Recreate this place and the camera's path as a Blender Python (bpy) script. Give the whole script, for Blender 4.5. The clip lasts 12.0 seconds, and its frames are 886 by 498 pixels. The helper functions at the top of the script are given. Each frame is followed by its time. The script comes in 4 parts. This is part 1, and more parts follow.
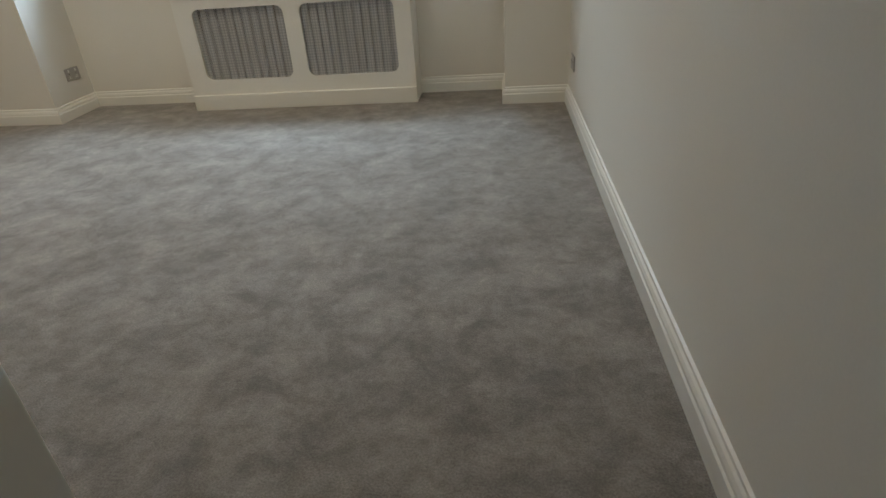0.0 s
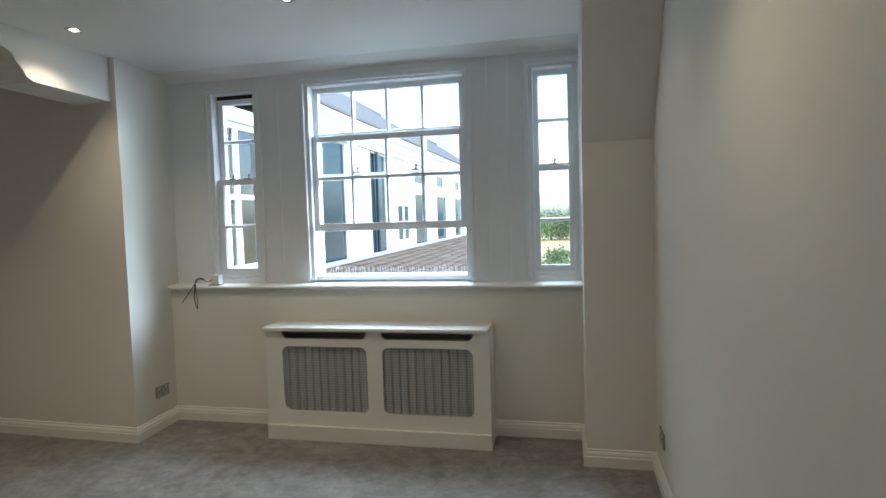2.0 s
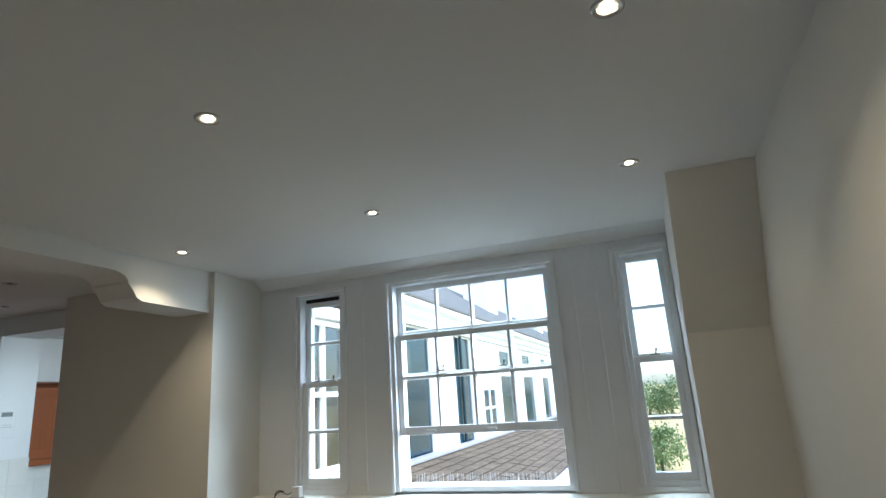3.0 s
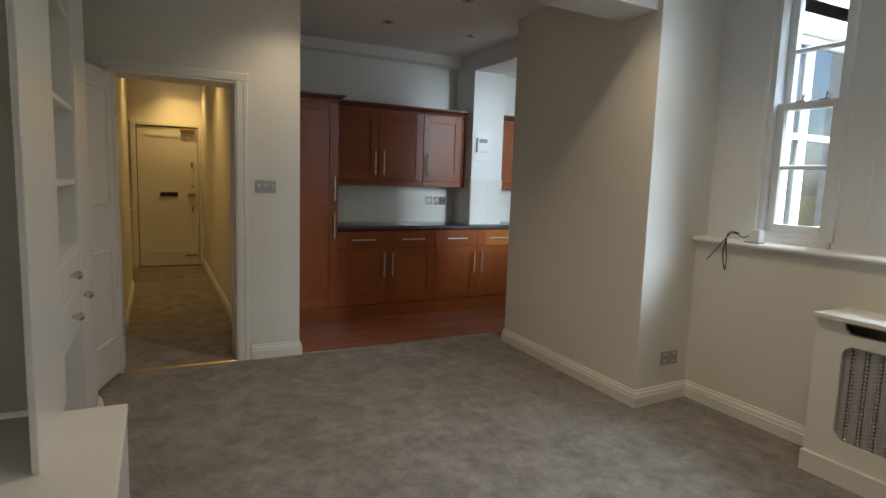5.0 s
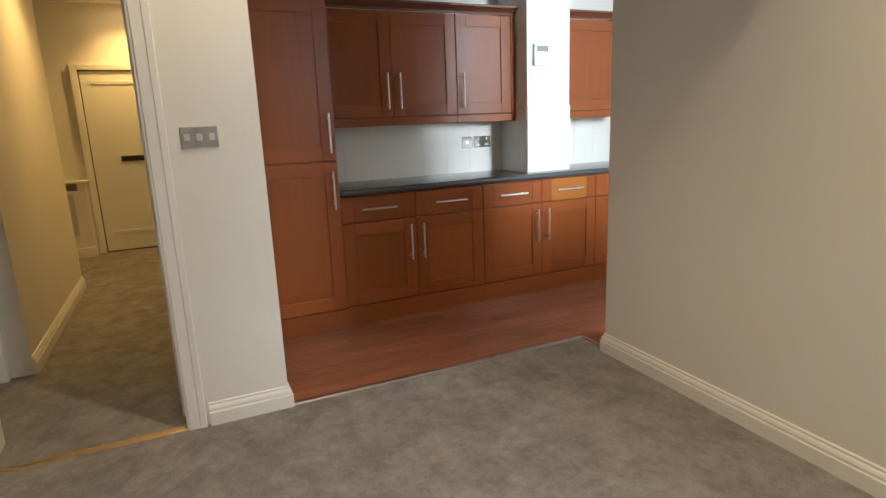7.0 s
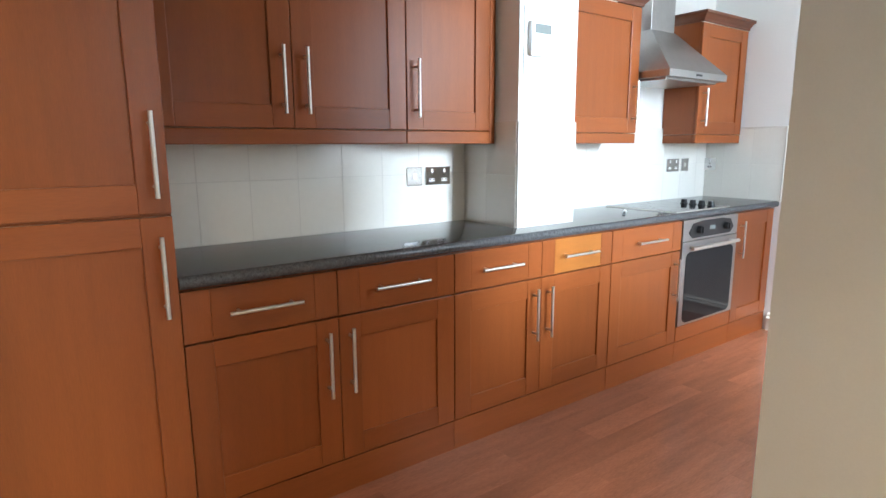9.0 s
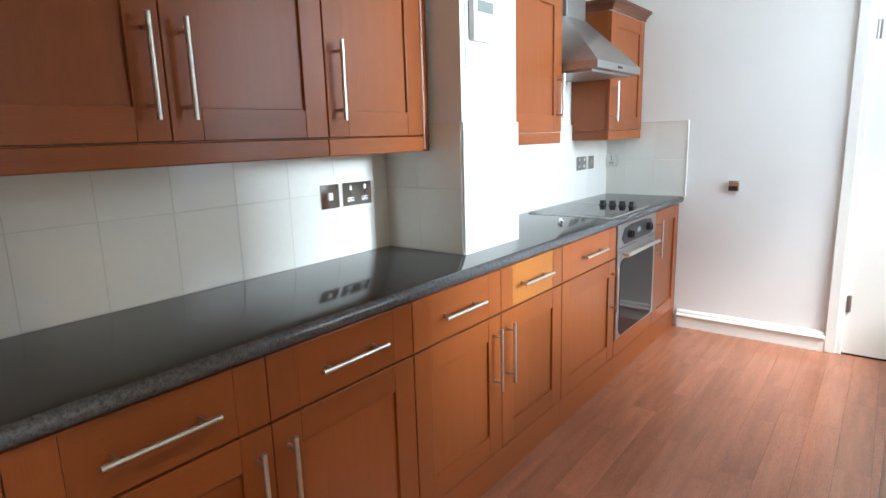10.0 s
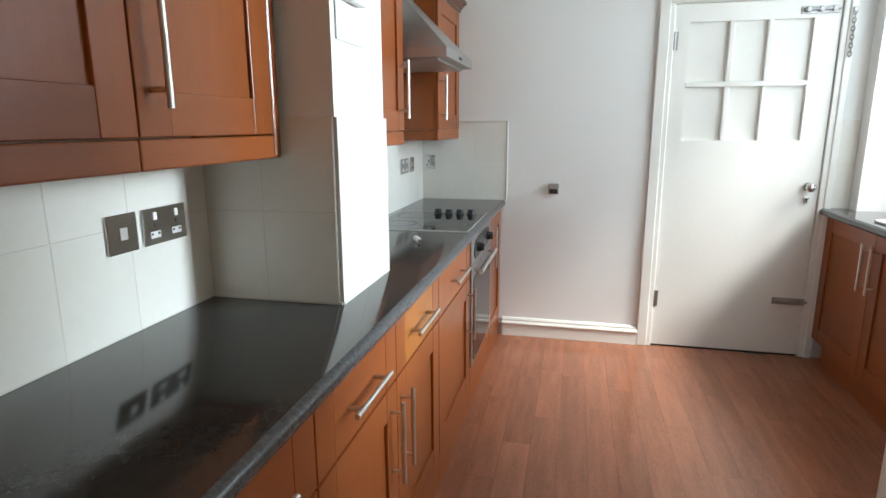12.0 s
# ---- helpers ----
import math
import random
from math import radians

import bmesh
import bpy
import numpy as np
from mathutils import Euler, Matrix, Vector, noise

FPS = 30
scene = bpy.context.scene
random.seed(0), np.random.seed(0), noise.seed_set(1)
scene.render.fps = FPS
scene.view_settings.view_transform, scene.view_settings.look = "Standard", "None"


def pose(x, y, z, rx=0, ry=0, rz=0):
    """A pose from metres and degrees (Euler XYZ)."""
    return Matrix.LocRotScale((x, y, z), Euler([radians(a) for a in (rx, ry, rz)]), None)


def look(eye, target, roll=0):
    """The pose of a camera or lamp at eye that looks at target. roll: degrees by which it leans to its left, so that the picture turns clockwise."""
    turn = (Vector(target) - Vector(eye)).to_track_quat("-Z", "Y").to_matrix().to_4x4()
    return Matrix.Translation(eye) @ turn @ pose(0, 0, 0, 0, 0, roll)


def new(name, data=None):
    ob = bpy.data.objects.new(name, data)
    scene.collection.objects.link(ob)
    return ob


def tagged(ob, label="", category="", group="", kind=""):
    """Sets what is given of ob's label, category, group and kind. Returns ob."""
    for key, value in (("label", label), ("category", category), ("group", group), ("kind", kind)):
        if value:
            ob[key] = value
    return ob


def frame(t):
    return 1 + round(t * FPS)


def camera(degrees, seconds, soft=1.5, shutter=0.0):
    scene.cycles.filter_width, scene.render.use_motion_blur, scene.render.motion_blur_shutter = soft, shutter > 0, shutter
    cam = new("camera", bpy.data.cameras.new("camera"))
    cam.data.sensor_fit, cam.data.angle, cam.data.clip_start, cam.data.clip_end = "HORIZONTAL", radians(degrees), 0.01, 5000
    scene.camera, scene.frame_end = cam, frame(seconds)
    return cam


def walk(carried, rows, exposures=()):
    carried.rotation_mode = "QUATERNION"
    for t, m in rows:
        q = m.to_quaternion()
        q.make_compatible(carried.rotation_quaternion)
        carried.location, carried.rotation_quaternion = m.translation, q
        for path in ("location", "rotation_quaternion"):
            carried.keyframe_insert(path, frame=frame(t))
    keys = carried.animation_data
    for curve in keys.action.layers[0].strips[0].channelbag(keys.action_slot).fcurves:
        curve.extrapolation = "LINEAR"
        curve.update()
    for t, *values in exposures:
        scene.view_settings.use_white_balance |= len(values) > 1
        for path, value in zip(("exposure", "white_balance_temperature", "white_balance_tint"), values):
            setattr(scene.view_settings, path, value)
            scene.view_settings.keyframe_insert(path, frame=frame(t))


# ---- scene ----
cam = camera(75.7, 12.0)
PATH = [
    (0, (0.592, 1.081, 0.991), (0.382, 2.822, 0.03), -4.1),
    (0.5, (0.556, 1.091, 1.088), (0.439, 2.894, 0.231), -3.9),
    (1, (0.485, 1.143, 1.282), (0.348, 3.025, 0.618), -2.6),
    (1.5, (0.474, 1.238, 1.422), (0.216, 3.152, 0.906), -1.7),
    (2, (0.524, 1.361, 1.546), (0.099, 3.312, 1.429), -1.8),
    (2.5, (0.478, 1.436, 1.643), (-0.005, 3.36, 1.898), -1.8),
    (3, (0.461, 1.512, 1.707), (-0.19, 3.336, 2.207), -3.8),
    (3.3, (0.461, 1.593, 1.665), (-0.508, 3.255, 2.21), -3.1),
    (3.5, (0.466, 1.642, 1.604), (-0.716, 3.184, 2.079), -1.1),
    (3.7, (0.428, 1.673, 1.547), (-0.948, 3.096, 1.833), 0.9),
    (5.3, (-0.181, 2.239, 1.316), (-1.972, 3.07, 1.001), 1.9),
    (5.5, (-0.354, 2.296, 1.286), (-2.15, 3.092, 0.908), 1.9),
    (6, (-0.783, 2.419, 1.306), (-2.578, 3.199, 0.894), -0.5),
    (6.5, (-1.231, 2.582, 1.282), (-3.027, 3.358, 0.87), -2.7),
    (7, (-1.667, 2.748, 1.305), (-3.443, 3.559, 0.873), -2.3),
    (7.2, (-1.872, 2.781, 1.297), (-3.606, 3.684, 0.877), -1.7),
    (8.8, (-3.251, 3.264, 1.287), (-4.863, 4.396, 0.943), 0.2),
    (9, (-3.415, 3.328, 1.29), (-5.006, 4.486, 0.935), -0.3),
    (9.5, (-3.77, 3.399, 1.34), (-5.232, 4.714, 0.976), -0.1),
    (10, (-4.11, 3.454, 1.353), (-5.326, 4.994, 0.965), -1.7),
    (10.5, (-4.366, 3.533, 1.349), (-5.46, 5.16, 0.955), -2.2),
    (10.8, (-4.466, 3.553, 1.335), (-5.334, 5.314, 0.953), -1.4),
    (11, (-4.527, 3.565, 1.375), (-5.167, 5.417, 0.976), -1.2),
    (11.5, (-4.658, 3.651, 1.389), (-5.119, 5.55, 0.964), 0.8),
    (12, (-4.763, 3.799, 1.377), (-5.204, 5.704, 0.956), -0.2),
]
EXPOSURES = [(0.0, 3.5, 5550, 4), (1.5, 3.15, 5400, 4), (3.0, 2.85, 5550, 3), (3.7, 2.82, 5600, 4), (5.5, 3.1, 6050, 8), (6.2, 3.35, 6200, 9),
             (7.2, 4.15, 6150, 10), (8.8, 4.75, 5800, 8), (10.0, 4.7, 5850, 7), (10.5, 4.7, 5900, 7), (12.0, 4.2, 6150, 6)]
SPOT_W, HALL_W, BAY_W, BAY_SKY_W, KITCHEN_W = 2.45, 4.6, 4.8, 23.0, 1.35
walk(cam, [(t, look(eye, target, roll)) for t, eye, target, roll in PATH], EXPOSURES)

# ---- world and light ----
world = bpy.data.worlds.new("overcast_sky")
scene.world = world
world.use_nodes = True
wn = world.node_tree.nodes
sky = wn.new("ShaderNodeTexSky")
sky.sky_type = "NISHITA"
sky.sun_disc = False
sky.sun_elevation = radians(58)
sky.sun_rotation = radians(100)
sky.air_density, sky.dust_density, sky.ozone_density = 1.0, 2.0, 1.0
world.node_tree.links.new(sky.outputs[0], wn["Background"].inputs[0])
wn["Background"].inputs[1].default_value = 0.09

sun_data = bpy.data.lights.new("sun", "SUN")
sun_data.energy, sun_data.angle, sun_data.color = 0.55, radians(20), (1.0, 0.96, 0.90)
sun = new("sun", sun_data)
sun.matrix_world = look((34, -6, 40), (0, 5, 0))


def skylight(name, at, target, wide, high, watts, spread):
    """Stands in for the open sky's light above and in a window."""
    a = bpy.data.lights.new(name, "AREA")
    a.shape, a.size, a.size_y, a.energy, a.color = "RECTANGLE", wide, high, watts, (0.85, 0.94, 1.0)
    a.spread = radians(spread)
    new(name, a).matrix_world = look(at, target)


skylight("bay_window_light", (2.3, 6.85, 2.5), (-2.2, 5.1, 1.55), 1.6, 1.3, BAY_W, 42)
skylight("bay_sky_light", (-0.6, 6.75, 4.0), (-0.6, 4.3, 1.2), 3.4, 1.2, BAY_SKY_W, 100)
skylight("kitchen_window_light", (-2.94, 6.455, 1.80), (-4.6, 6.8, 1.40), 1.60, 1.42, KITCHEN_W, 150)

# ---- materials ----
def mat(name, col, rough=0.5, metal=0.0, var=0.06, scale=3.0, fine=90.0, bump=0.1, depth=0.002, stretch=(1, 1, 1), rnd=0.0, coat=0.0, spec=0.5):
    """A surface with broad tone drift, fine grain and slight relief, in metres."""
    m = bpy.data.materials.new(name)
    m.use_nodes = True
    nt = m.node_tree
    N, L = nt.nodes, nt.links
    b = N["Principled BSDF"]
    b.inputs["Roughness"].default_value, b.inputs["Metallic"].default_value = rough, metal
    b.inputs["Coat Weight"].default_value, b.inputs["Specular IOR Level"].default_value = coat, spec
    tc, mp = N.new("ShaderNodeTexCoord"), N.new("ShaderNodeMapping")
    mp.inputs["Scale"].default_value = stretch
    L.new(tc.outputs["Object"], mp.inputs["Vector"])
    oi = N.new("ShaderNodeObjectInfo")
    if rnd:
        off = N.new("ShaderNodeMath")
        off.operation = "MULTIPLY"
        off.inputs[1].default_value = 37.0
        L.new(oi.outputs["Random"], off.inputs[0])
        L.new(off.outputs[0], mp.inputs["Location"])
    n1, n2 = N.new("ShaderNodeTexNoise"), N.new("ShaderNodeTexNoise")
    n1.inputs["Scale"].default_value, n2.inputs["Scale"].default_value = scale, fine
    n1.inputs["Detail"].default_value = n2.inputs["Detail"].default_value = 3
    L.new(mp.outputs[0], n1.inputs["Vector"])
    L.new(mp.outputs[0], n2.inputs["Vector"])
    add = N.new("ShaderNodeMath")
    add.operation = "MULTIPLY_ADD"
    add.inputs[1].default_value = 0.5
    half = N.new("ShaderNodeMath")
    half.operation = "MULTIPLY"
    half.inputs[1].default_value = 0.5
    L.new(n2.outputs[0], half.inputs[0])
    L.new(n1.outputs[0], add.inputs[0])
    L.new(half.outputs[0], add.inputs[2])
    ramp = N.new("ShaderNodeValToRGB")
    e = ramp.color_ramp.elements
    e[0].position, e[1].position = 0.3, 0.7
    e[0].color = (*[c * (1 - var) for c in col], 1)
    e[1].color = (*[min(1, c * (1 + var)) for c in col], 1)
    L.new(add.outputs[0], ramp.inputs[0])
    out = ramp.outputs[0]
    if rnd:
        hsv, mr = N.new("ShaderNodeHueSaturation"), N.new("ShaderNodeMapRange")
        mr.inputs["To Min"].default_value, mr.inputs["To Max"].default_value = 1 - rnd, 1 + rnd
        L.new(oi.outputs["Random"], mr.inputs["Value"])
        L.new(mr.outputs[0], hsv.inputs["Value"])
        L.new(out, hsv.inputs["Color"])
        out = hsv.outputs[0]
    L.new(out, b.inputs["Base Color"])
    if bump:
        bp = N.new("ShaderNodeBump")
        bp.inputs["Strength"].default_value, bp.inputs["Distance"].default_value = bump, depth
        L.new(add.outputs[0], bp.inputs["Height"])
        L.new(bp.outputs[0], b.inputs["Normal"])
    return m


def glow(name, col, power):
    m = bpy.data.materials.new(name)
    m.use_nodes = True
    b = m.node_tree.nodes["Principled BSDF"]
    b.inputs["Base Color"].default_value = (*col, 1)
    b.inputs["Emission Color"].default_value, b.inputs["Emission Strength"].default_value = (*col, 1), power
    return m


def glass(name, tint=(0.97, 0.985, 0.98), ior=1.45):
    """Thin window glass: clear, with a mirror gloss that grows at glancing angles."""
    m = bpy.data.materials.new(name)
    m.use_nodes = True
    N, L = m.node_tree.nodes, m.node_tree.links
    N.remove(N["Principled BSDF"])
    tr, gl, mx, fr = N.new("ShaderNodeBsdfTransparent"), N.new("ShaderNodeBsdfGlossy"), N.new("ShaderNodeMixShader"), N.new("ShaderNodeFresnel")
    tr.inputs["Color"].default_value = (*tint, 1)
    gl.inputs["Roughness"].default_value = 0.01
    fr.inputs["IOR"].default_value = ior
    L.new(fr.outputs[0], mx.inputs[0])
    L.new(tr.outputs[0], mx.inputs[1])
    L.new(gl.outputs[0], mx.inputs[2])
    L.new(mx.outputs[0], N["Material Output"].inputs[0])
    return m


M_WALL = mat("cream_wall_paint", (0.76, 0.735, 0.67), 0.75, var=0.025, scale=1.2, fine=160, bump=0.12, depth=0.001)
M_WHITE_WALL = mat("white_wall_paint", (0.80, 0.80, 0.78), 0.7, var=0.02, scale=1.2, fine=160, bump=0.12, depth=0.001)
M_CEIL = mat("white_ceiling_paint", (0.76, 0.75, 0.72), 0.85, var=0.02, scale=0.9, fine=140, bump=0.1, depth=0.001)
M_GLOSS = mat("white_gloss_paint", (0.80, 0.79, 0.74), 0.32, var=0.02, scale=2, fine=60, bump=0.06, depth=0.001)
M_SASH = mat("white_sash_paint", (0.80, 0.81, 0.82), 0.35, var=0.03, scale=4, fine=70, bump=0.08, depth=0.001)
M_WOOD_V = mat("cherry_veneer_upright", (0.255, 0.069, 0.016), 0.28, var=0.11, scale=5, fine=70, bump=0.05, depth=0.0006, stretch=(6, 6, 0.5), rnd=0.11, coat=0.02, spec=0.33)
M_WOOD_H = mat("cherry_veneer_level", (0.255, 0.069, 0.016), 0.28, var=0.11, scale=5, fine=70, bump=0.05, depth=0.0006, stretch=(6, 0.5, 6), rnd=0.11, coat=0.02, spec=0.33)
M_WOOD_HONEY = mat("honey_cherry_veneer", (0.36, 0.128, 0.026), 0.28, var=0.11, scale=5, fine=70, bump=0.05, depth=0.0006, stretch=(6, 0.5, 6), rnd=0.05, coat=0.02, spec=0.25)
M_WOOD_DARK = mat("cherry_cornice", (0.13, 0.040, 0.016), 0.38, var=0.2, scale=5, fine=60, bump=0.05, stretch=(6, 0.5, 6), rnd=0.05, coat=0.2)
M_PLANK = mat("laminate_plank", (0.275, 0.108, 0.058), 0.22, var=0.26, scale=3, fine=45, bump=0.04, depth=0.0006, stretch=(8, 0.9, 8), rnd=0.10, spec=0.5)
M_GRANITE = mat("dark_granite_laminate", (0.042, 0.042, 0.040), 0.10, var=0.18, scale=40, fine=260, bump=0.0, depth=0.0004, spec=0.8)
M_EDGE = mat("worktop_edge_laminate", (0.070, 0.072, 0.076), 0.18, var=0.6, scale=90, fine=240, bump=0.05, depth=0.0006)
M_TILE = mat("cream_ceramic_tile", (0.77, 0.75, 0.69), 0.16, var=0.02, scale=4, fine=40, bump=0.08, depth=0.0008, rnd=0.02)
M_GROUT = mat("white_grout", (0.65, 0.63, 0.58), 0.85, var=0.06, scale=14, fine=200)
M_STEEL = mat("brushed_steel", (0.70, 0.68, 0.64), 0.36, 1.0, var=0.06, scale=20, fine=200, bump=0.05, depth=0.0003, stretch=(1, 1, 12))
M_CHROME = mat("polished_chrome", (0.62, 0.62, 0.62), 0.09, 1.0, var=0.03, scale=10, fine=90, bump=0.0)
M_DULLSTEEL = mat("satin_steel_plate", (0.42, 0.41, 0.40), 0.38, 1.0, var=0.08, scale=20, fine=150, bump=0.04)
M_BLACK = mat("black_plastic", (0.015, 0.015, 0.016), 0.4, var=0.2, scale=12, fine=120, bump=0.05)
M_DARK = mat("dark_void_lining", (0.02, 0.02, 0.02), 0.9, var=0.3, scale=8)
M_HOBGLASS = mat("black_ceramic_glass", (0.010, 0.010, 0.011), 0.05, var=0.2, scale=8, bump=0.0, spec=0.2)
M_OVENGLASS = mat("smoked_oven_glass", (0.010, 0.011, 0.013), 0.08, var=0.15, scale=6, bump=0.0, coat=0.0, spec=0.15)
M_PLASTIC = mat("white_plastic", (0.78, 0.78, 0.76), 0.4, var=0.02, scale=10, fine=90, bump=0.03)
M_LCD = mat("grey_display", (0.20, 0.22, 0.21), 0.2, var=0.05, scale=20)
M_BRASS = mat("worn_brass", (0.45, 0.33, 0.16), 0.35, 1.0, var=0.15, scale=20, fine=150, bump=0.05)
M_CABLE = mat("black_cable", (0.012, 0.012, 0.012), 0.5, var=0.2, scale=20)
M_RAD = mat("radiator_enamel", (0.62, 0.61, 0.60), 0.4, var=0.04, scale=5)
M_GLASS = glass("window_glass")
M_GLASS_K = glass("coated_window_glass", ior=2.4)
M_LAMP = glow("downlight_lamp", (1.0, 0.80, 0.52), 12.0)
M_HALL_LAMP = glow("hall_lamp", (1.0, 0.66, 0.32), 28.0)
M_RENDER = mat("white_render", (0.80, 0.80, 0.78), 0.8, var=0.07, scale=1.0, fine=30, bump=0.2)
M_BLUE = mat("dark_blue_glazing", (0.014, 0.034, 0.048), 0.08, var=0.5, scale=0.8, fine=6, bump=0.0, spec=0.25)
M_SLATE = mat("weathered_slate", (0.15, 0.145, 0.14), 0.9, var=0.3, scale=2, fine=20, bump=0.3, depth=0.01, spec=0.1)
M_ROOFTILE = mat("weathered_clay_tile", (0.125, 0.100, 0.075), 0.85, var=0.35, scale=2.2, fine=18, bump=0.4, depth=0.01, spec=0.1)
M_LEAD = mat("grey_lead_flashing", (0.30, 0.30, 0.31), 0.6, var=0.15, scale=3)
M_GRASS = mat("dry_meadow_grass", (0.46, 0.36, 0.16), 0.95, var=0.25, scale=0.08, fine=2.0, bump=0.5, depth=0.05)
M_LEAF = mat("green_leaves", (0.13, 0.19, 0.065), 0.6, var=0.4, scale=0.6, fine=6, bump=0.3, depth=0.02)
M_BARK = mat("tree_bark", (0.10, 0.08, 0.06), 0.9, var=0.3, scale=3, fine=30, bump=0.6, depth=0.02)


def perforated():
    """Diamond-punched metal sheet: the holes let light through."""
    m = bpy.data.materials.new("perforated_grille_sheet")
    m.use_nodes = True
    N, L = m.node_tree.nodes, m.node_tree.links
    b = N["Principled BSDF"]
    b.inputs["Base Color"].default_value, b.inputs["Roughness"].default_value = (0.44, 0.44, 0.45, 1), 0.45
    tc, mp, ck = N.new("ShaderNodeTexCoord"), N.new("ShaderNodeMapping"), N.new("ShaderNodeTexChecker")
    mp.inputs["Rotation"].default_value = (0, radians(45), 0)
    mp.inputs["Location"].default_value = (0, 0.37, 0)
    ck.inputs["Scale"].default_value = 78.0
    L.new(tc.outputs["Object"], mp.inputs[0])
    L.new(mp.outputs[0], ck.inputs[0])
    tr, mx = N.new("ShaderNodeBsdfTransparent"), N.new("ShaderNodeMixShader")
    L.new(ck.outputs["Fac"], mx.inputs[0])
    L.new(b.outputs[0], mx.inputs[1])
    L.new(tr.outputs[0], mx.inputs[2])
    L.new(mx.outputs[0], N["Material Output"].inputs[0])
    return m


M_GRILLE = perforated()


def carpet():
    """Cut pile: brushed patches of lighter and darker nap, tufts and relief."""
    m = bpy.data.materials.new("taupe_carpet")
    m.use_nodes = True
    N, L = m.node_tree.nodes, m.node_tree.links
    b = N["Principled BSDF"]
    b.inputs["Roughness"].default_value, b.inputs["Specular IOR Level"].default_value = 1.0, 0.1
    b.inputs["Sheen Weight"].default_value, b.inputs["Sheen Roughness"].default_value = 0.15, 0.6
    tc = N.new("ShaderNodeTexCoord")

    def field(scale, detail, rough, distort, lo, hi, a, z):
        n, r = N.new("ShaderNodeTexNoise"), N.new("ShaderNodeMapRange")
        n.inputs["Scale"].default_value, n.inputs["Detail"].default_value = scale, detail
        n.inputs["Roughness"].default_value, n.inputs["Distortion"].default_value = rough, distort
        L.new(tc.outputs["Object"], n.inputs["Vector"])
        L.new(n.outputs[0], r.inputs["Value"])
        for k, v in (("From Min", lo), ("From Max", hi), ("To Min", a), ("To Max", z)):
            r.inputs[k].default_value = v
        return r.outputs[0]

    def times(p, q):
        k = N.new("ShaderNodeMath")
        k.operation = "MULTIPLY"
        L.new(p, k.inputs[0])
        L.new(q, k.inputs[1])
        return k.outputs[0]

    nap = field(11.0, 8, 0.72, 0.3, 0.40, 0.61, 0.84, 1.13)
    broad = field(4.6, 5, 0.62, 0.6, 0.40, 0.60, 0.83, 1.12)
    tuft = field(190.0, 3, 0.7, 0.0, 0.35, 0.65, 0.78, 1.22)
    fleck = field(40.0, 4, 0.7, 0.0, 0.34, 0.66, 0.91, 1.09)
    tone = times(times(times(nap, fleck), broad), tuft)
    col = N.new("ShaderNodeVectorMath")
    col.operation = "SCALE"
    col.inputs[0].default_value = CARPET_RGB
    L.new(tone, col.inputs["Scale"])
    L.new(col.outputs[0], b.inputs["Base Color"])
    bp = N.new("ShaderNodeBump")
    bp.inputs["Strength"].default_value, bp.inputs["Distance"].default_value = 0.6, 0.006
    L.new(times(tuft, nap), bp.inputs["Height"])
    L.new(bp.outputs[0], b.inputs["Normal"])
    return m


CARPET_RGB = (0.256, 0.237, 0.220)
M_CARPET = carpet()


# ---- building helpers ----
ORIGIN = {}


def thing(name, at, label, category, group="", kind=""):
    ob = new(name)
    ob.location = at
    ob.empty_display_size = 0.05
    ORIGIN[ob.name] = Vector(at)
    return tagged(ob, label, category, group, kind)


def box(bm, x0, x1, y0, y1, z0, z1, bevel=0.0, seg=2):
    x0, x1, y0, y1, z0, z1 = min(x0, x1), max(x0, x1), min(y0, y1), max(y0, y1), min(z0, z1), max(z0, z1)
    vs = [bm.verts.new((x, y, z)) for x in (x0, x1) for y in (y0, y1) for z in (z0, z1)]
    q = [(0, 1, 3, 2), (4, 6, 7, 5), (0, 4, 5, 1), (2, 3, 7, 6), (0, 2, 6, 4), (1, 5, 7, 3)]
    fs = [bm.faces.new([vs[i] for i in f]) for f in q]
    if bevel:
        bmesh.ops.bevel(bm, geom=list({e for f in fs for e in f.edges}), offset=bevel, segments=seg, affect="EDGES", profile=0.5)
    return bm


def boxes(*specs, bevel=0.0):
    bm = bmesh.new()
    for s in specs:
        box(bm, *s, bevel=bevel)
    return bm


def rod(bm, a, b, r, n=12, r2=None):
    a, b = Vector(a), Vector(b)
    d = b - a
    m = Matrix.Translation((a + b) / 2) @ d.to_track_quat("Z", "Y").to_matrix().to_4x4()
    bmesh.ops.create_cone(bm, cap_ends=True, segments=n, radius1=r, radius2=r if r2 is None else r2, depth=d.length, matrix=m)
    return bm


def ball(bm, c, r, sx=1, sy=1, sz=1, u=14, v=8):
    bmesh.ops.create_uvsphere(bm, u_segments=u, v_segments=v, radius=r, matrix=Matrix.Translation(c) @ Matrix.Diagonal((sx, sy, sz, 1)))
    return bm


def prism(pts, axis, a, b):
    """Extrude an outline along an axis: the outline's two coordinates are the other axes in order."""
    bm = bmesh.new()
    put = {"x": lambda p, t: (t, p[0], p[1]), "y": lambda p, t: (p[0], t, p[1]), "z": lambda p, t: (p[0], p[1], t)}[axis]
    lo, hi = [bm.verts.new(put(p, a)) for p in pts], [bm.verts.new(put(p, b)) for p in pts]
    bm.faces.new(lo)
    bm.faces.new(hi[::-1])
    for i in range(len(pts)):
        j = (i + 1) % len(pts)
        bm.faces.new((lo[j], lo[i], hi[i], hi[j]))
    bmesh.ops.recalc_face_normals(bm, faces=bm.faces)
    return bm


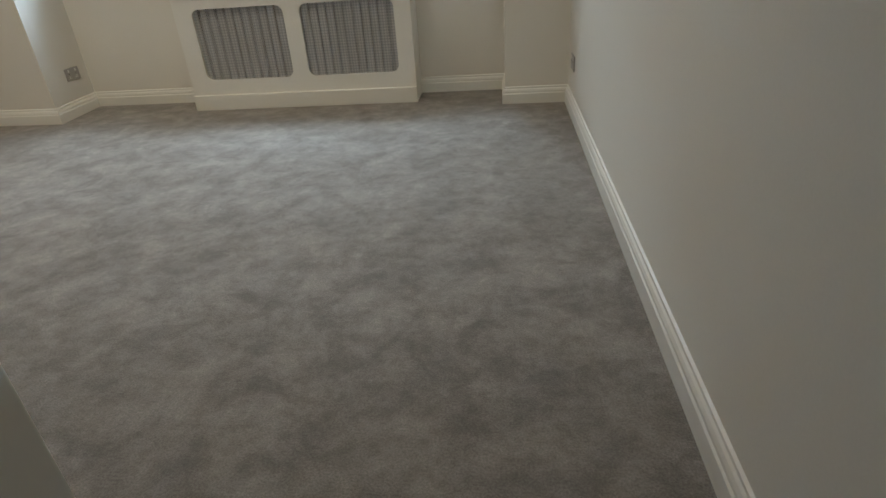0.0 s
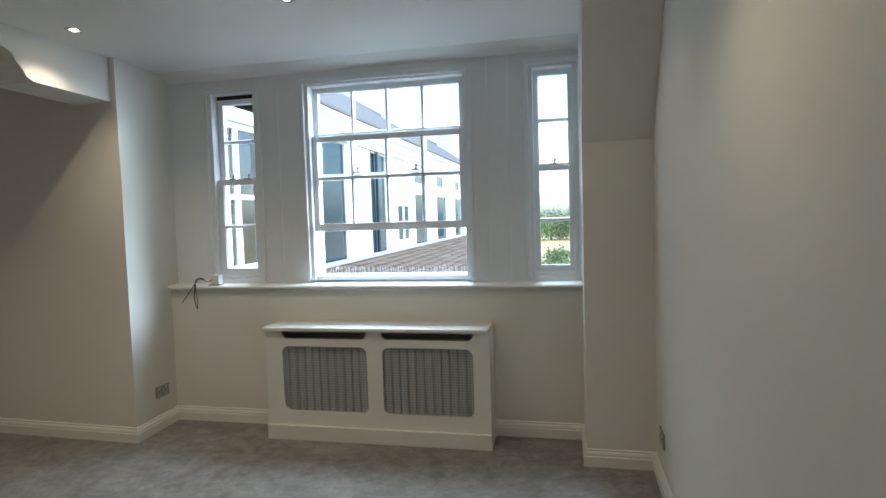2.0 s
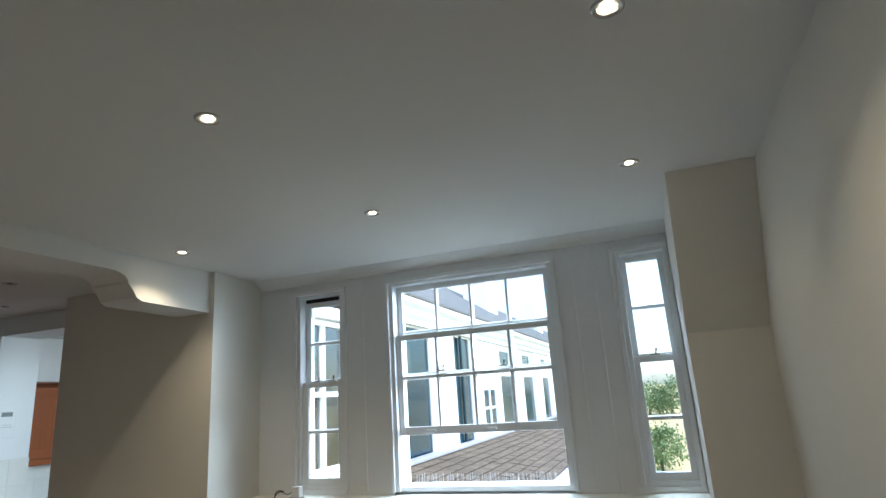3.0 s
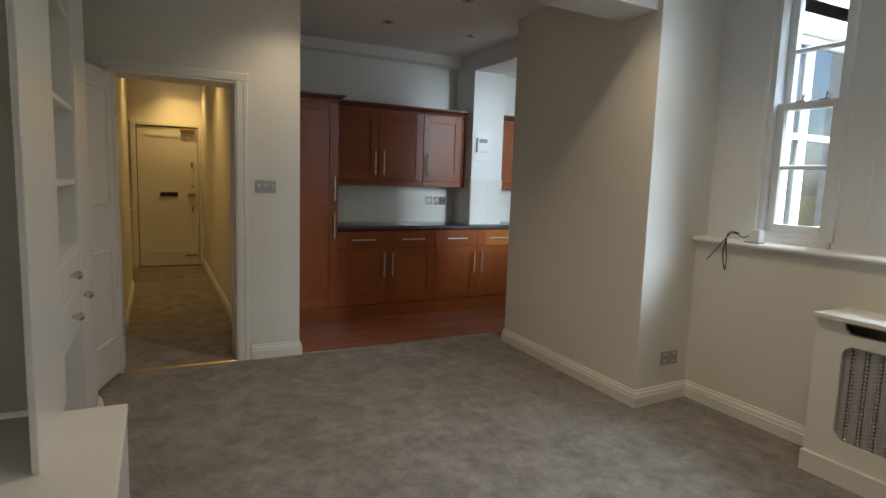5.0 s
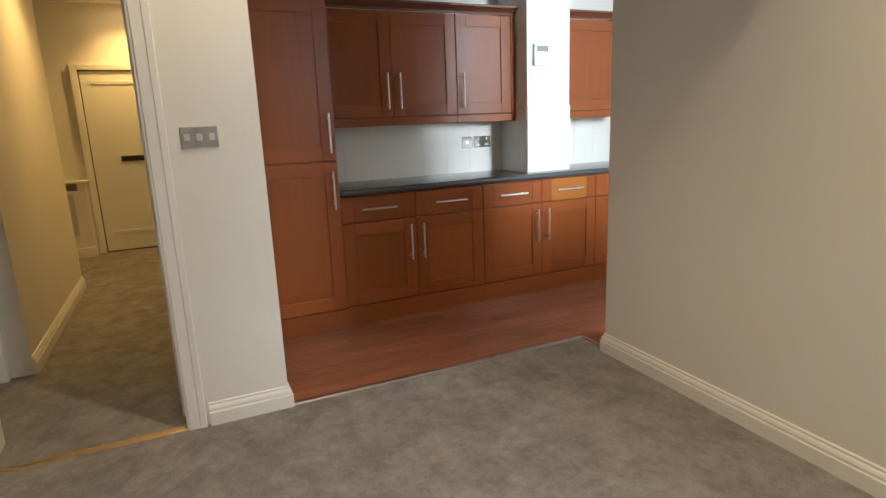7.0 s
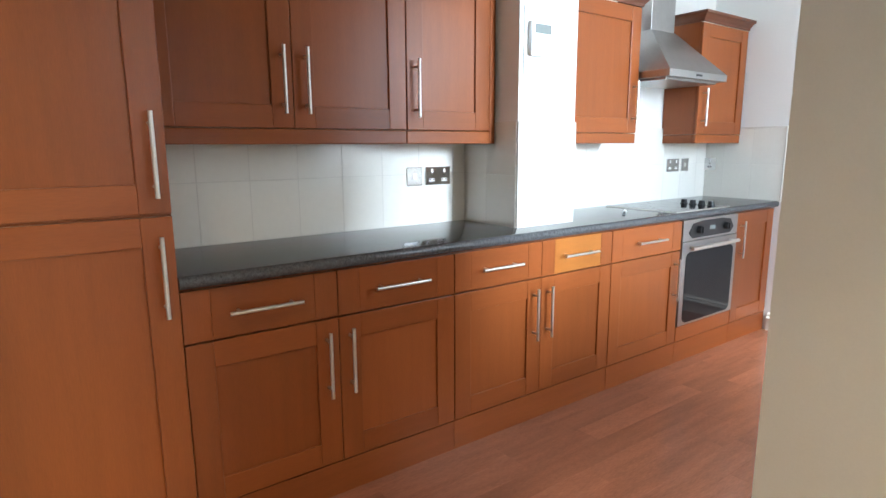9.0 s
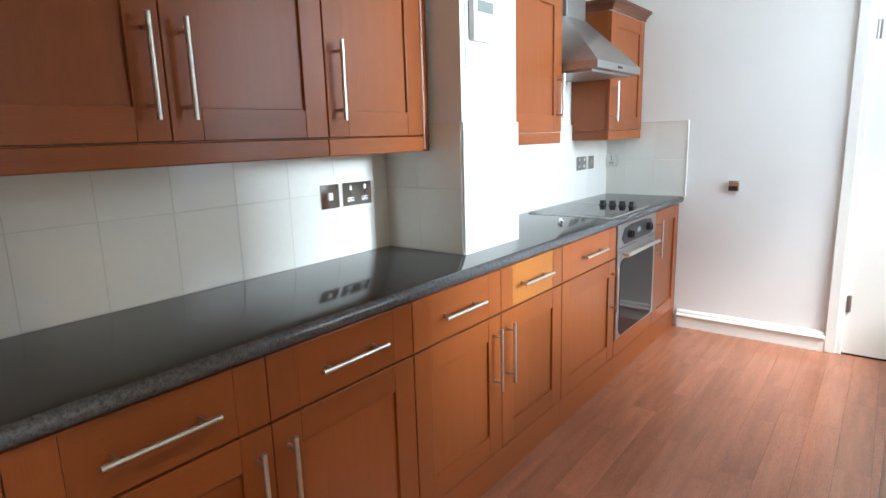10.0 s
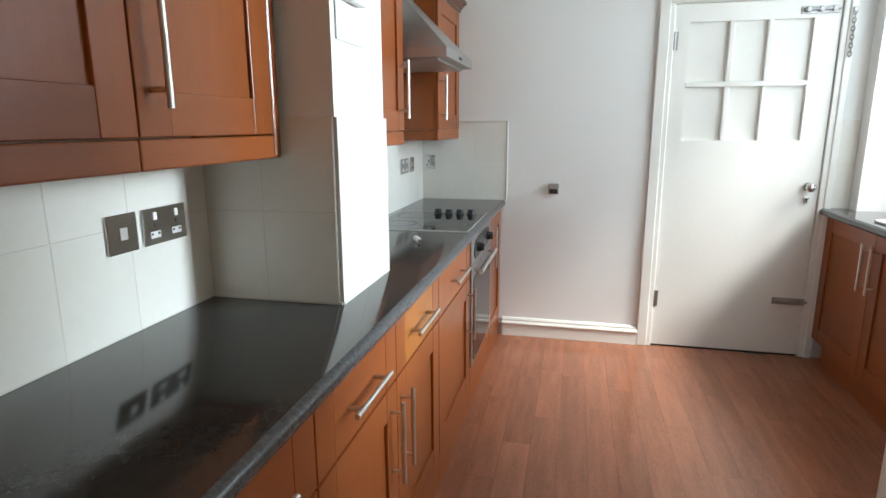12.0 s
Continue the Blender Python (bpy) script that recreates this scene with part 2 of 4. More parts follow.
def sweep(path, profile):
    """A moulding along a path of plan points: the profile's (out, height) lies to the path's left, mitred at corners."""
    bm = bmesh.new()
    pts = [Vector(p) for p in path]
    rings = []
    for i, p in enumerate(pts):
        ns = []
        if i:
            d = (p - pts[i - 1]).normalized()
            ns.append(Vector((-d.y, d.x)))
        if i < len(pts) - 1:
            d = (pts[i + 1] - p).normalized()
            ns.append(Vector((-d.y, d.x)))
        n = ns[0] if len(ns) == 1 else (ns[0] + ns[1]) / (1 + ns[0].dot(ns[1]))
        rings.append([bm.verts.new((p.x + n.x * o, p.y + n.y * o, z)) for o, z in profile])
    k = len(profile)
    for r, s in zip(rings, rings[1:]):
        for i in range(k):
            j = (i + 1) % k
            bm.faces.new((r[i], s[i], s[j], r[j]))
    bm.faces.new(rings[0])
    bm.faces.new(rings[-1][::-1])
    bmesh.ops.recalc_face_normals(bm, faces=bm.faces)
    return bm


def mesh_ob(name, bm, material, smooth=False):
    me = bpy.data.meshes.new(name)
    bm.to_mesh(me)
    bm.free()
    me.materials.append(material)
    if smooth:
        for p in me.polygons:
            p.use_smooth = True
        me.set_sharp_from_angle(angle=radians(35))
    return new(name, me)


def part(name, bm, material, parent, label="", smooth=False):
    """One mesh, given in world metres, as a part of a thing or of one of its parts."""
    top = parent if parent.name in ORIGIN else parent.parent
    bmesh.ops.translate(bm, verts=bm.verts, vec=-ORIGIN[top.name])
    ob = mesh_ob(name, bm, material, smooth)
    ob.parent = parent
    return tagged(ob, label)


def solid(name, bm, material, label, category="", kind="structure", smooth=False):
    return tagged(mesh_ob(name, bm, material, smooth), label, category, "", kind)


def walls(name, specs, material, label):
    for sp in specs:
        solid(name, boxes(sp), material, label)


def single(name, bm, material, at, label, category, group="", smooth=False):
    """A thing that is one mesh, given in world metres."""
    bmesh.ops.translate(bm, verts=bm.verts, vec=-Vector(at))
    ob = mesh_ob(name, bm, material, smooth)
    ob.location = at
    ORIGIN[ob.name] = Vector(at)
    return tagged(ob, label, category, group)


def rounded(x0, x1, z0, z1, r, top=True, n=6):
    """A rectangle's outline with round corners (all four, or the lower two)."""
    out = []
    for cx, cz, a0, on in ((x1 - r, z1 - r, 0, top), (x0 + r, z1 - r, 90, top), (x0 + r, z0 + r, 180, True), (x1 - r, z0 + r, 270, True)):
        if on:
            out += [(cx + r * math.cos(radians(a0 + 90 * i / n)), cz + r * math.sin(radians(a0 + 90 * i / n))) for i in range(n + 1)]
        else:
            out.append((x1 if a0 == 0 else x0, z1))
    return out


# ---- large structure ----
CEIL = 2.70
WIN_Z0, WIN_Z1 = 1.085, 2.555
solid("floor_carpet", prism([(1.15, 0.0), (1.15, 4.90), (0.70, 4.90), (0.70, 5.40), (-2.60, 5.40), (-2.60, 4.90), (-4.0, 4.90), (-4.0, 4.857), (-4.30, 4.857), (-4.30, 3.0), (-9.2, 3.0), (-9.2, 0.6), (-4.335, 0.6), (-4.335, 0.0)][::-1], "z", -0.12, 0.0), M_CARPET, "taupe grey cut-pile carpet with brushed footmarks")
solid("floor_kitchen_base", boxes((-6.0, -4.30, 3.0, 7.6, -0.12, -0.012), (-4.30, -2.6, 4.92, 7.6, -0.12, -0.012), (-4.30, -4.0, 4.857, 4.92, -0.12, -0.012)), M_DARK, "subfloor under the laminate planks")
solid("wall_east", boxes((1.02, 1.25, -0.2, 5.6, -0.1, 2.8)), M_WALL, "plain cream painted living room wall")
solid("wall_north_pier", boxes((0.62, 1.02, 4.85, 5.6, -0.1, 2.8)), M_WALL, "cream painted pier beside the window bay")
solid("wall_slope", prism([(4.8495, 1.95), (4.365, 2.6995), (4.8495, 2.6995)], "x", 0.6205, 1.0195), M_WALL, "cream sloping upper wall above the pier")
solid("wall_bay_back", boxes((-2.54, 0.62, 5.26, 5.6, -0.1, 1.035)), M_WALL, "cream wall below the window sill")
walls("wall_bay_head", [(-2.54, 0.62, 5.36, 5.6, WIN_Z1 + 0.01, 2.8), (-2.54, -2.195, 5.36, 5.6, 1.035, WIN_Z1 + 0.01),
      (-1.755, -1.385, 5.36, 5.6, 1.035, WIN_Z1 + 0.01), (-0.135, 0.275, 5.36, 5.6, 1.035, WIN_Z1 + 0.01)], M_SASH, "white panelled wall between sash windows")
CORNER, PIER = (-2.492, 4.782), (-4.058, 4.827)  # the partition's two corners, its face slightly askew
solid("wall_partition", prism([CORNER, PIER, (PIER[0], 5.15), (-2.86, 5.18), (-2.86, 5.6), (-2.54, 5.6)], "z", -0.1, 2.8), M_WALL, "broad cream wall between dining space and kitchen")
walls("wall_south", [(-4.35, 0.13, 1.20, 1.42, -0.1, 2.8), (0.13, 1.02, 1.20, 1.42, 2.06, 2.8)], M_WALL, "cream wall with a doorway")
walls("wall_lobby", [(-0.2, 0.0, -0.2, 1.2, -0.1, 2.8), (-0.2, 1.02, -0.25, -0.05, -0.1, 2.8)], M_WALL, "plain lobby walls")
walls("wall_stub", [(-4.55, -4.29, 2.70, 3.10, -0.1, 2.8), (-9.2, -4.55, 2.76, 3.06, -0.1, 2.8), (-4.55, -4.29, 1.88, 2.70, 2.03, 2.8), (-4.55, -4.29, 1.20, 1.88, -0.1, 2.8)],
      M_WALL, "cream wall with the hall doorway")
walls("wall_hall", [(-7.45, -5.40, 1.5, 1.872, -0.1, 2.8), (-5.42, -4.55, 1.45, 1.66, -0.1, 2.8), (-9.4, -9.15, 0.6, 3.0, -0.1, 2.8), (-9.2, -7.3, 0.6, 0.85, -0.1, 2.8), (-7.45, -7.3, 0.85, 1.5, -0.1, 2.8)],
      M_WALL, "cream hallway walls")
solid("wall_kitchen_west", boxes((-6.05, -5.755, 3.06, 7.6, -0.1, 2.8)), M_WHITE_WALL, "white wall behind the kitchen units")
walls("wall_kitchen_north", [(-6.05, -4.25, 7.46, 7.7, -0.1, 2.8), (-3.40, -2.6, 7.46, 7.7, -0.1, 2.8), (-4.25, -3.40, 7.46, 7.7, 2.05, 2.8)], M_WHITE_WALL, "white kitchen end wall with a door")
walls("wall_kitchen_east", [(-3.24, -2.72, 7.36, 7.46, -0.1, 2.8), (-2.95, -2.72, 5.18, 5.55, -0.1, 2.8), (-2.95, -2.72, 5.55, 7.36, -0.1, 1.02), (-2.95, -2.72, 5.55, 7.36, 2.58, 2.8)],
      M_WHITE_WALL, "white wall round the kitchen window")
solid("column", boxes((-5.755, -5.36, 5.17, 5.55, -0.1, 2.8)), M_WHITE_WALL, "white boxed chimney column between cabinets")
solid("ceiling", prism([(-9.4, -0.2), (1.25, -0.2), (1.25, 5.6), (-2.72, 5.6), (-2.72, 7.7), (-6.05, 7.7), (-6.05, 5.6), (-9.4, 5.6)], "z", CEIL, 2.9), M_CEIL, "plain white painted ceiling")
walls("ceiling_beam_kitchen", [(-5.36, -4.0, 5.17, 5.55, 2.53, CEIL), (-5.755, -5.60, 3.06, 5.17, 2.60, CEIL), (-5.755, -5.60, 5.55, 7.46, 2.60, CEIL)], M_WHITE_WALL, "white boxed beams at the kitchen ceiling")
# downstand beam with a curved haunch at the partition
haunch = [(1.42, CEIL), (1.42, 2.575), (3.96, 2.575)] + [(3.96 + 0.13 * math.sin(radians(a)), 2.575 - 0.13 * (1 - math.cos(radians(a))) * 0.5) for a in range(15, 91, 15)]
haunch += [(4.13, 2.47), (4.155, 2.43), (4.20, 2.41), (4.85, 2.40), (4.85, CEIL)]
solid("ceiling_beam", prism(haunch, "x", -2.84, -2.535), M_CEIL, "white downstand beam with a curved haunch")

SKIRT = [(0, 0), (0.020, 0), (0.020, 0.062), (0.016, 0.067), (0.016, 0.078), (0.012, 0.088), (0.007, 0.094), (0.007, 0.104), (0, 0.108)]
for path in ([(1.02, 1.0), (1.02, 4.85), (0.62, 4.85), (0.62, 5.26), (-2.518, 5.26), CORNER, PIER, (PIER[0], 5.16)],
             [(-4.6, 3.10), (-4.29, 3.10), (-4.29, 2.745)],
             [(-7.45, 1.872), (-5.40, 1.872)], [(-4.60, 2.76), (-9.15, 2.76)], [(-1.28, 1.42), (0.07, 1.42)]):
    solid("baseboard", sweep(path, SKIRT), M_GLOSS, "white moulded skirting board")
TALL = [(0, 0), (0.022, 0), (0.022, 0.075), (0.030, 0.080), (0.034, 0.088), (0.030, 0.096), (0.018, 0.100), (0.018, 0.112), (0.010, 0.122), (0, 0.124)]
solid("baseboard", sweep([(-4.335, 7.46), (-5.20, 7.46)], TALL), M_GLOSS, "white moulded skirting in the kitchen")

# thresholds
solid("trim", prism([(-4.317, 0.0), (-4.283, 0.0), (-4.290, 0.006), (-4.310, 0.006)], "y", 3.12, 4.85), M_DULLSTEEL, "thin metal carpet edging strip")
solid("trim", boxes((-4.295, -4.062, 4.848, 4.866, 0, 0.006)), M_DULLSTEEL, "thin metal carpet edging strip")
solid("trim", prism([(-4.325, 0.0), (-4.285, 0.0), (-4.292, 0.007), (-4.318, 0.007)], "y", 1.90, 2.66), M_BRASS, "bright metal doorway threshold strip")


# ---- windows ----
def sash(win, x0, x1, z0, z1, y, cols, rows, bot=0.05, top=0.04, side=0.042):
    """One sliding sash: stiles, rails, glazing bars and panes."""
    t = 0.020
    s = part("sash", boxes((x0, x0 + side, y - t, y + t, z0, z1), (x1 - side, x1, y - t, y + t, z0, z1),
                           (x0 + side, x1 - side, y - t, y + t, z0, z0 + bot), (x0 + side, x1 - side, y - t, y + t, z1 - top, z1), bevel=0.003), M_SASH, win)
    gx0, gx1, gz0, gz1 = x0 + side, x1 - side, z0 + bot, z1 - top
    for i in range(1, cols):
        x = gx0 + (gx1 - gx0) * i / cols
        part("glazing_bar", prism([(x - 0.014, y - 0.004), (x - 0.007, y - 0.018), (x + 0.007, y - 0.018), (x + 0.014, y - 0.004), (x + 0.014, y + 0.014), (x - 0.014, y + 0.014)], "z", gz0, gz1), M_SASH, s)
    for r in rows:
        part("glazing_bar", prism([(y - 0.003, r - 0.014), (y - 0.017, r - 0.007), (y - 0.017, r + 0.007), (y - 0.003, r + 0.014), (y + 0.013, r + 0.014), (y + 0.013, r - 0.014)], "x", gx0, gx1), M_SASH, s)
    zs = [gz0, *rows, gz1]
    for i in range(cols):
        for a, b in zip(zs, zs[1:]):
            xa, xb = gx0 + (gx1 - gx0) * i / cols, gx0 + (gx1 - gx0) * (i + 1) / cols
            p = part("pane", boxes((xa, xb, y + 0.004, y + 0.007, a, b)), M_GLASS, s)
            p.visible_shadow = False
    return s


def sash_window(name, x0, x1, z0, z1, label):
    w = thing(name, ((x0 + x1) / 2, 5.40, z0), label, "", kind="structure")
    part("window_frame", boxes((x0 - 0.01, x0 + 0.025, 5.365, 5.56, z0, z1), (x1 - 0.025, x1 + 0.01, 5.365, 5.56, z0, z1),
                               (x0 + 0.025, x1 - 0.025, 5.365, 5.56, z1 - 0.02, z1), (x0 + 0.025, x1 - 0.025, 5.385, 5.60, z0, z0 + 0.03), bevel=0.002), M_SASH, w)
    for a, b in ((x0 - 0.035, x0 - 0.005), (x1 + 0.005, x1 + 0.035)):
        b = min(b, 0.615)
        if b > a:
            part("architrave", boxes((a, b, 5.345, 5.372, z0, z1 + 0.03), bevel=0.004), M_SASH, w)
    part("architrave", boxes((x0 - 0.035, min(x1 + 0.035, 0.615), 5.343, 5.370, z1 - 0.002, z1 + 0.034), bevel=0.004), M_SASH, w)
    return w


w1 = sash_window("window_1", -1.37, -0.15, WIN_Z0, WIN_Z1, "wide white sash window with its lower sash raised")
sash(w1, -1.345, -0.175, 1.84, 2.535, 5.468, 4, [2.185], bot=0.045)
sash(w1, -1.345, -0.175, 1.455, 2.165, 5.420, 4, [1.855], bot=0.055, top=0.04)
for x in (-1.10, -0.66):
    part("sash_lift", boxes((x - 0.035, x + 0.035, 5.380, 5.402, 1.475, 1.488), bevel=0.003), M_SASH, w1)
w2 = sash_window("window_2", -2.18, -1.775, WIN_Z0 + 0.02, WIN_Z1, "narrow white sash window with top gap")
sash(w2, -2.155, -1.80, 1.84, 2.505, 5.468, 1, [2.175], side=0.045)
sash(w2, -2.155, -1.80, 1.12, 1.875, 5.420, 1, [1.51], side=0.045, bot=0.06)
w3 = sash_window("window_3", 0.285, 0.605, WIN_Z0 + 0.02, WIN_Z1, "narrow white sash window facing trees")
sash(w3, 0.31, 0.58, 1.84, 2.535, 5.468, 1, [2.19], side=0.036)
sash(w3, 0.31, 0.58, 1.12, 1.875, 5.420, 1, [1.495], side=0.036, bot=0.06)
for w, a, b in ((w2, -2.19, -1.765), (w3, 0.275, 0.615)):
    part("window_board", boxes((a, b, 5.366, 5.60, 1.071, 1.1045)), M_SASH, w)
# solid dark strip: the shade of the slot above the sash, as colour
part("head_gap", boxes((-2.155, -1.80, 5.45, 5.55, 2.505, 2.5345)), M_DARK, w2, "dark strip filling the gap above the lowered sash, shade put into its colour")
for w, xs, zz in ((w2, (-2.03, -1.90), 1.875), (w3, (0.445,), 1.875), (w1, (-1.0, -0.55), 1.885)):
    for x in xs:
        bm = boxes((x - 0.03, x + 0.03, 5.405, 5.435, zz, zz + 0.010), bevel=0.002)
        rod(bm, (x, 5.42, zz), (x + 0.01, 5.42, zz + 0.035), 0.006, 8)
        ball(bm, (x + 0.01, 5.42, zz + 0.037), 0.010)
        part("sash_fastener", bm, M_DULLSTEEL, w, "metal sash fastener")
# panel joints between the windows
for x in (-1.60, -0.01, 0.135):
    solid("trim", boxes((x - 0.009, x + 0.009, 5.3565, 5.364, 1.071, 2.640), bevel=0.003), M_SASH, "white vertical cover bead")
cove = [(5.365, 2.70), (5.365, 2.635), (5.352, 2.640), (5.335, 2.652), (5.310, 2.668), (5.280, 2.684), (5.245, 2.6985), (5.245, 2.70)]
solid("trim", prism(cove, "x", -2.54, 0.62), M_CEIL, "white plaster cove over the windows", smooth=True)
sill = [(5.60, 1.036), (5.235, 1.036), (5.222, 1.042), (5.217, 1.051), (5.222, 1.060), (5.235, 1.066), (5.40, 1.070), (5.60, 1.070)]
solid("window_sill", prism(sill, "x", -2.545, 0.622), M_GLOSS, "long white painted sill board with round nosing")
# bird spikes on the outer sill
sp = thing("bird_spikes", (-0.76, 5.66, 1.03), "row of thin bird spikes on the outer sill", "bird spikes")
part("base_strip", boxes((-1.36, -0.16, 5.64, 5.69, 1.03, 1.042)), M_LEAD, sp)
bm = bmesh.new()
for i in range(90):
    x = -1.355 + i * 0.0134
    rod(bm, (x, 5.665, 1.04), (x + random.uniform(-.01, .01), 5.665 + random.uniform(-.03, .03), 1.155 + random.uniform(-.012, .012)), 0.0016, 4)
tagged(part("spikes", bm, M_DULLSTEEL, sp), kind="stuff")
solid("window_sill", boxes((-2.2, 0.66, 5.605, 5.70, 0.96, 1.03)), M_LEAD, "outer grey stone sill")


# ---- doors ----
def panel_mould(name, parent, u0, u1, z0, z1, plane, axis, w=0.022, d=0.012):
    """A raised rectangular moulding on a door face."""
    def b(a0, a1, c0, c1):
        return (a0, a1, plane, plane + d, c0, c1) if axis == "y" else (plane, plane + d, a0, a1, c0, c1)
    return part(name, boxes(b(u0, u1, z0, z0 + w), b(u0, u1, z1 - w, z1), b(u0, u0 + w, z0 + w, z1 - w), b(u1 - w, u1, z0 + w, z1 - w), bevel=0.004), M_GLOSS, parent)


# hall doorway frame and its open leaf
d1 = thing("door_1", (-4.29, 2.27, 0), "white painted hall door frame", "", kind="structure")
ARCH = 0.058
part("jamb", boxes((-4.56, -4.28, 2.645, 2.70, 0, 2.03), (-4.56, -4.28, 1.88, 1.915, 0, 2.03), (-4.56, -4.28, 1.915, 2.645, 1.995, 2.03), bevel=0.003), M_GLOSS, d1)
part("architrave", boxes((-4.292, -4.273, 2.655, 2.655 + ARCH, 0, 2.012), (-4.292, -4.268, 2.700, 2.730, 0, 2.012), bevel=0.004), M_GLOSS, d1)
part("architrave", boxes((-4.292, -4.273, 1.85, 2.735, 2.012, 2.068), bevel=0.004), M_GLOSS, d1)
part("stop", boxes((-4.46, -4.43, 2.63, 2.646, 0, 1.995), bevel=0.002), M_GLOSS, d1)
part("strike_plate", boxes((-4.35, -4.32, 2.641, 2.6455, 0.93, 1.06), bevel=0.001), M_DULLSTEEL, d1, "steel strike plate")
leaf = thing("door_2", (-4.36, 1.895, 0.0), "white panelled door standing open", "", kind="structure")
bm = boxes((-4.36, -3.62, 1.853, 1.895, 0.012, 1.985), bevel=0.002)
part("leaf", bm, M_GLOSS, leaf)
panel_mould("panel_moulding", leaf, -4.25, -3.74, 1.15, 1.88, 1.893, "y")
panel_mould("panel_moulding", leaf, -4.25, -3.74, 0.255, 0.865, 1.893, "y")
for z in (0.25, 1.72):
    part("hinge", rod(bmesh.new(), (-4.352, 1.905, z), (-4.352, 1.905, z + 0.09), 0.007), M_DULLSTEEL, leaf, "steel hinge")
leaf.location = (-4.325, 1.905, 0)
leaf.rotation_euler = (0, 0, radians(-17))
# closed side door in the hall
d3 = thing("door_3", (-4.98, 1.67, 0), "plain white closed side door in the hall", "", kind="structure")
part("leaf", boxes((-5.34, -4.60, 1.655, 1.70, 0.01, 2.0), bevel=0.003), M_GLOSS, d3)
part("architrave", boxes((-5.42, -5.34, 1.655, 1.765, 0, 2.06), (-4.60, -4.55, 1.655, 1.745, 0, 2.06), (-5.34, -4.60, 1.655, 1.745, 2.0, 2.06), bevel=0.005), M_GLOSS, d3)
part("lock_plate", boxes((-5.30, -5.27, 1.699, 1.706, 0.95, 1.06), bevel=0.002), M_BLACK, d3, "dark lock plate")

# front door at the end of the hall
d4 = thing("door_4", (-9.15, 2.33, 0), "cream painted front door with letter slot", "", kind="structure")
part("leaf", boxes((-9.15, -9.125, 1.92, 2.70, 0.012, 2.0), bevel=0.003), M_GLOSS, d4)
part("architrave", boxes((-9.15, -9.10, 1.84, 1.91, 0, 2.07), (-9.15, -9.10, 2.71, 2.76, 0, 2.07), (-9.15, -9.10, 1.91, 2.71, 2.012, 2.07), bevel=0.006), M_GLOSS, d4)
# dark strips round the leaf, carrying the shade of its gaps as colour
part("gap", boxes((-9.15, -9.13, 1.908, 1.922, 0, 2.012), (-9.15, -9.13, 1.908, 2.712, 2.0, 2.013), (-9.15, -9.13, 1.908, 2.712, 0, 0.012)), M_DARK, d4)
panel_mould("panel_moulding", d4, 2.02, 2.58, 1.86, 1.90, -9.127, "x", w=0.016)
panel_mould("panel_moulding", d4, 2.02, 2.58, 0.20, 0.24, -9.127, "x", w=0.016)
part("letter_slot", boxes((-9.127, -9.112, 2.20, 2.43, 1.02, 1.08), bevel=0.004), M_BLACK, d4, "black letter slot flap")
part("door_closer", boxes((-9.127, -9.07, 2.48, 2.66, 1.93, 1.985), bevel=0.006), M_BRASS, d4, "brass door closer")
for z0, z1, y0, y1, mm in ((1.44, 1.52, 2.61, 2.635, M_BRASS), (1.01, 1.07, 2.56, 2.66, M_BRASS), (0.80, 0.88, 2.61, 2.635, M_BRASS), (0.14, 0.17, 2.52, 2.68, M_BRASS)):
    part("lock", boxes((-9.127, -9.10, y0, y1, z0, z1), bevel=0.004), mm, d4, "brass lock")
part("spyhole", rod(bmesh.new(), (-9.127, 2.62, 1.17), (-9.115, 2.62, 1.17), 0.013), M_BLACK, d4)

# kitchen back door
d5 = thing("door_5", (-3.82, 7.46, 0), "white back door with six painted-over panes", "", kind="structure")
kx0, kx1 = -4.246, -3.403
PX = [(-4.163, -3.952), (-3.925, -3.755), (-3.728, -3.530)]
PZ = [(1.29, 1.592), (1.622, 1.948)]
bm = boxes((kx0, kx1, 7.462, 7.50, 0.010, 1.29), (kx0, kx1, 7.462, 7.50, 1.948, 2.047), (kx0, -4.163, 7.462, 7.50, 1.29, 1.948), (-3.530, kx1, 7.462, 7.50, 1.29, 1.948))
part("leaf", bm, M_GLOSS, d5)
part("lining", boxes((-4.25, -3.40, 7.502, 7.56, 0, 2.05)), M_GLOSS, d5)
for x0, x1 in PX:
    for z0, z1 in PZ:
        part("pane", boxes((x0 - 0.004, x1 + 0.004, 7.486, 7.492, z0 - 0.004, z1 + 0.004)), M_GLOSS, d5, "painted-over pane")
part("glazing_bar", boxes((-4.163, -3.530, 7.4625, 7.492, 1.592, 1.622), bevel=0.004), M_GLOSS, d5)
for x in (-3.9385, -3.7415):
    for z0, z1 in PZ:
        part("glazing_bar", boxes((x - 0.0135, x + 0.0135, 7.463, 7.492, z0, z1), bevel=0.004), M_GLOSS, d5)
part("architrave", boxes((-4.335, -4.275, 7.435, 7.462, 0, 2.11), (-4.278, -4.248, 7.445, 7.475, 0, 2.052), bevel=0.005), M_GLOSS, d5)
part("architrave", boxes((-3.372, -3.335, 7.435, 7.462, 0, 2.11), (-3.400, -3.370, 7.445, 7.475, 0, 2.052), bevel=0.005), M_GLOSS, d5)
part("architrave", boxes((-4.275, -3.372, 7.435, 7.462, 2.055, 2.11), bevel=0.005), M_GLOSS, d5)
# dark strip below the leaf: shade of the floor gap put into colour
part("gap", boxes((kx0 - 0.008, kx1 + 0.006, 7.466, 7.49, 0.0, 0.010)), M_DARK, d5)
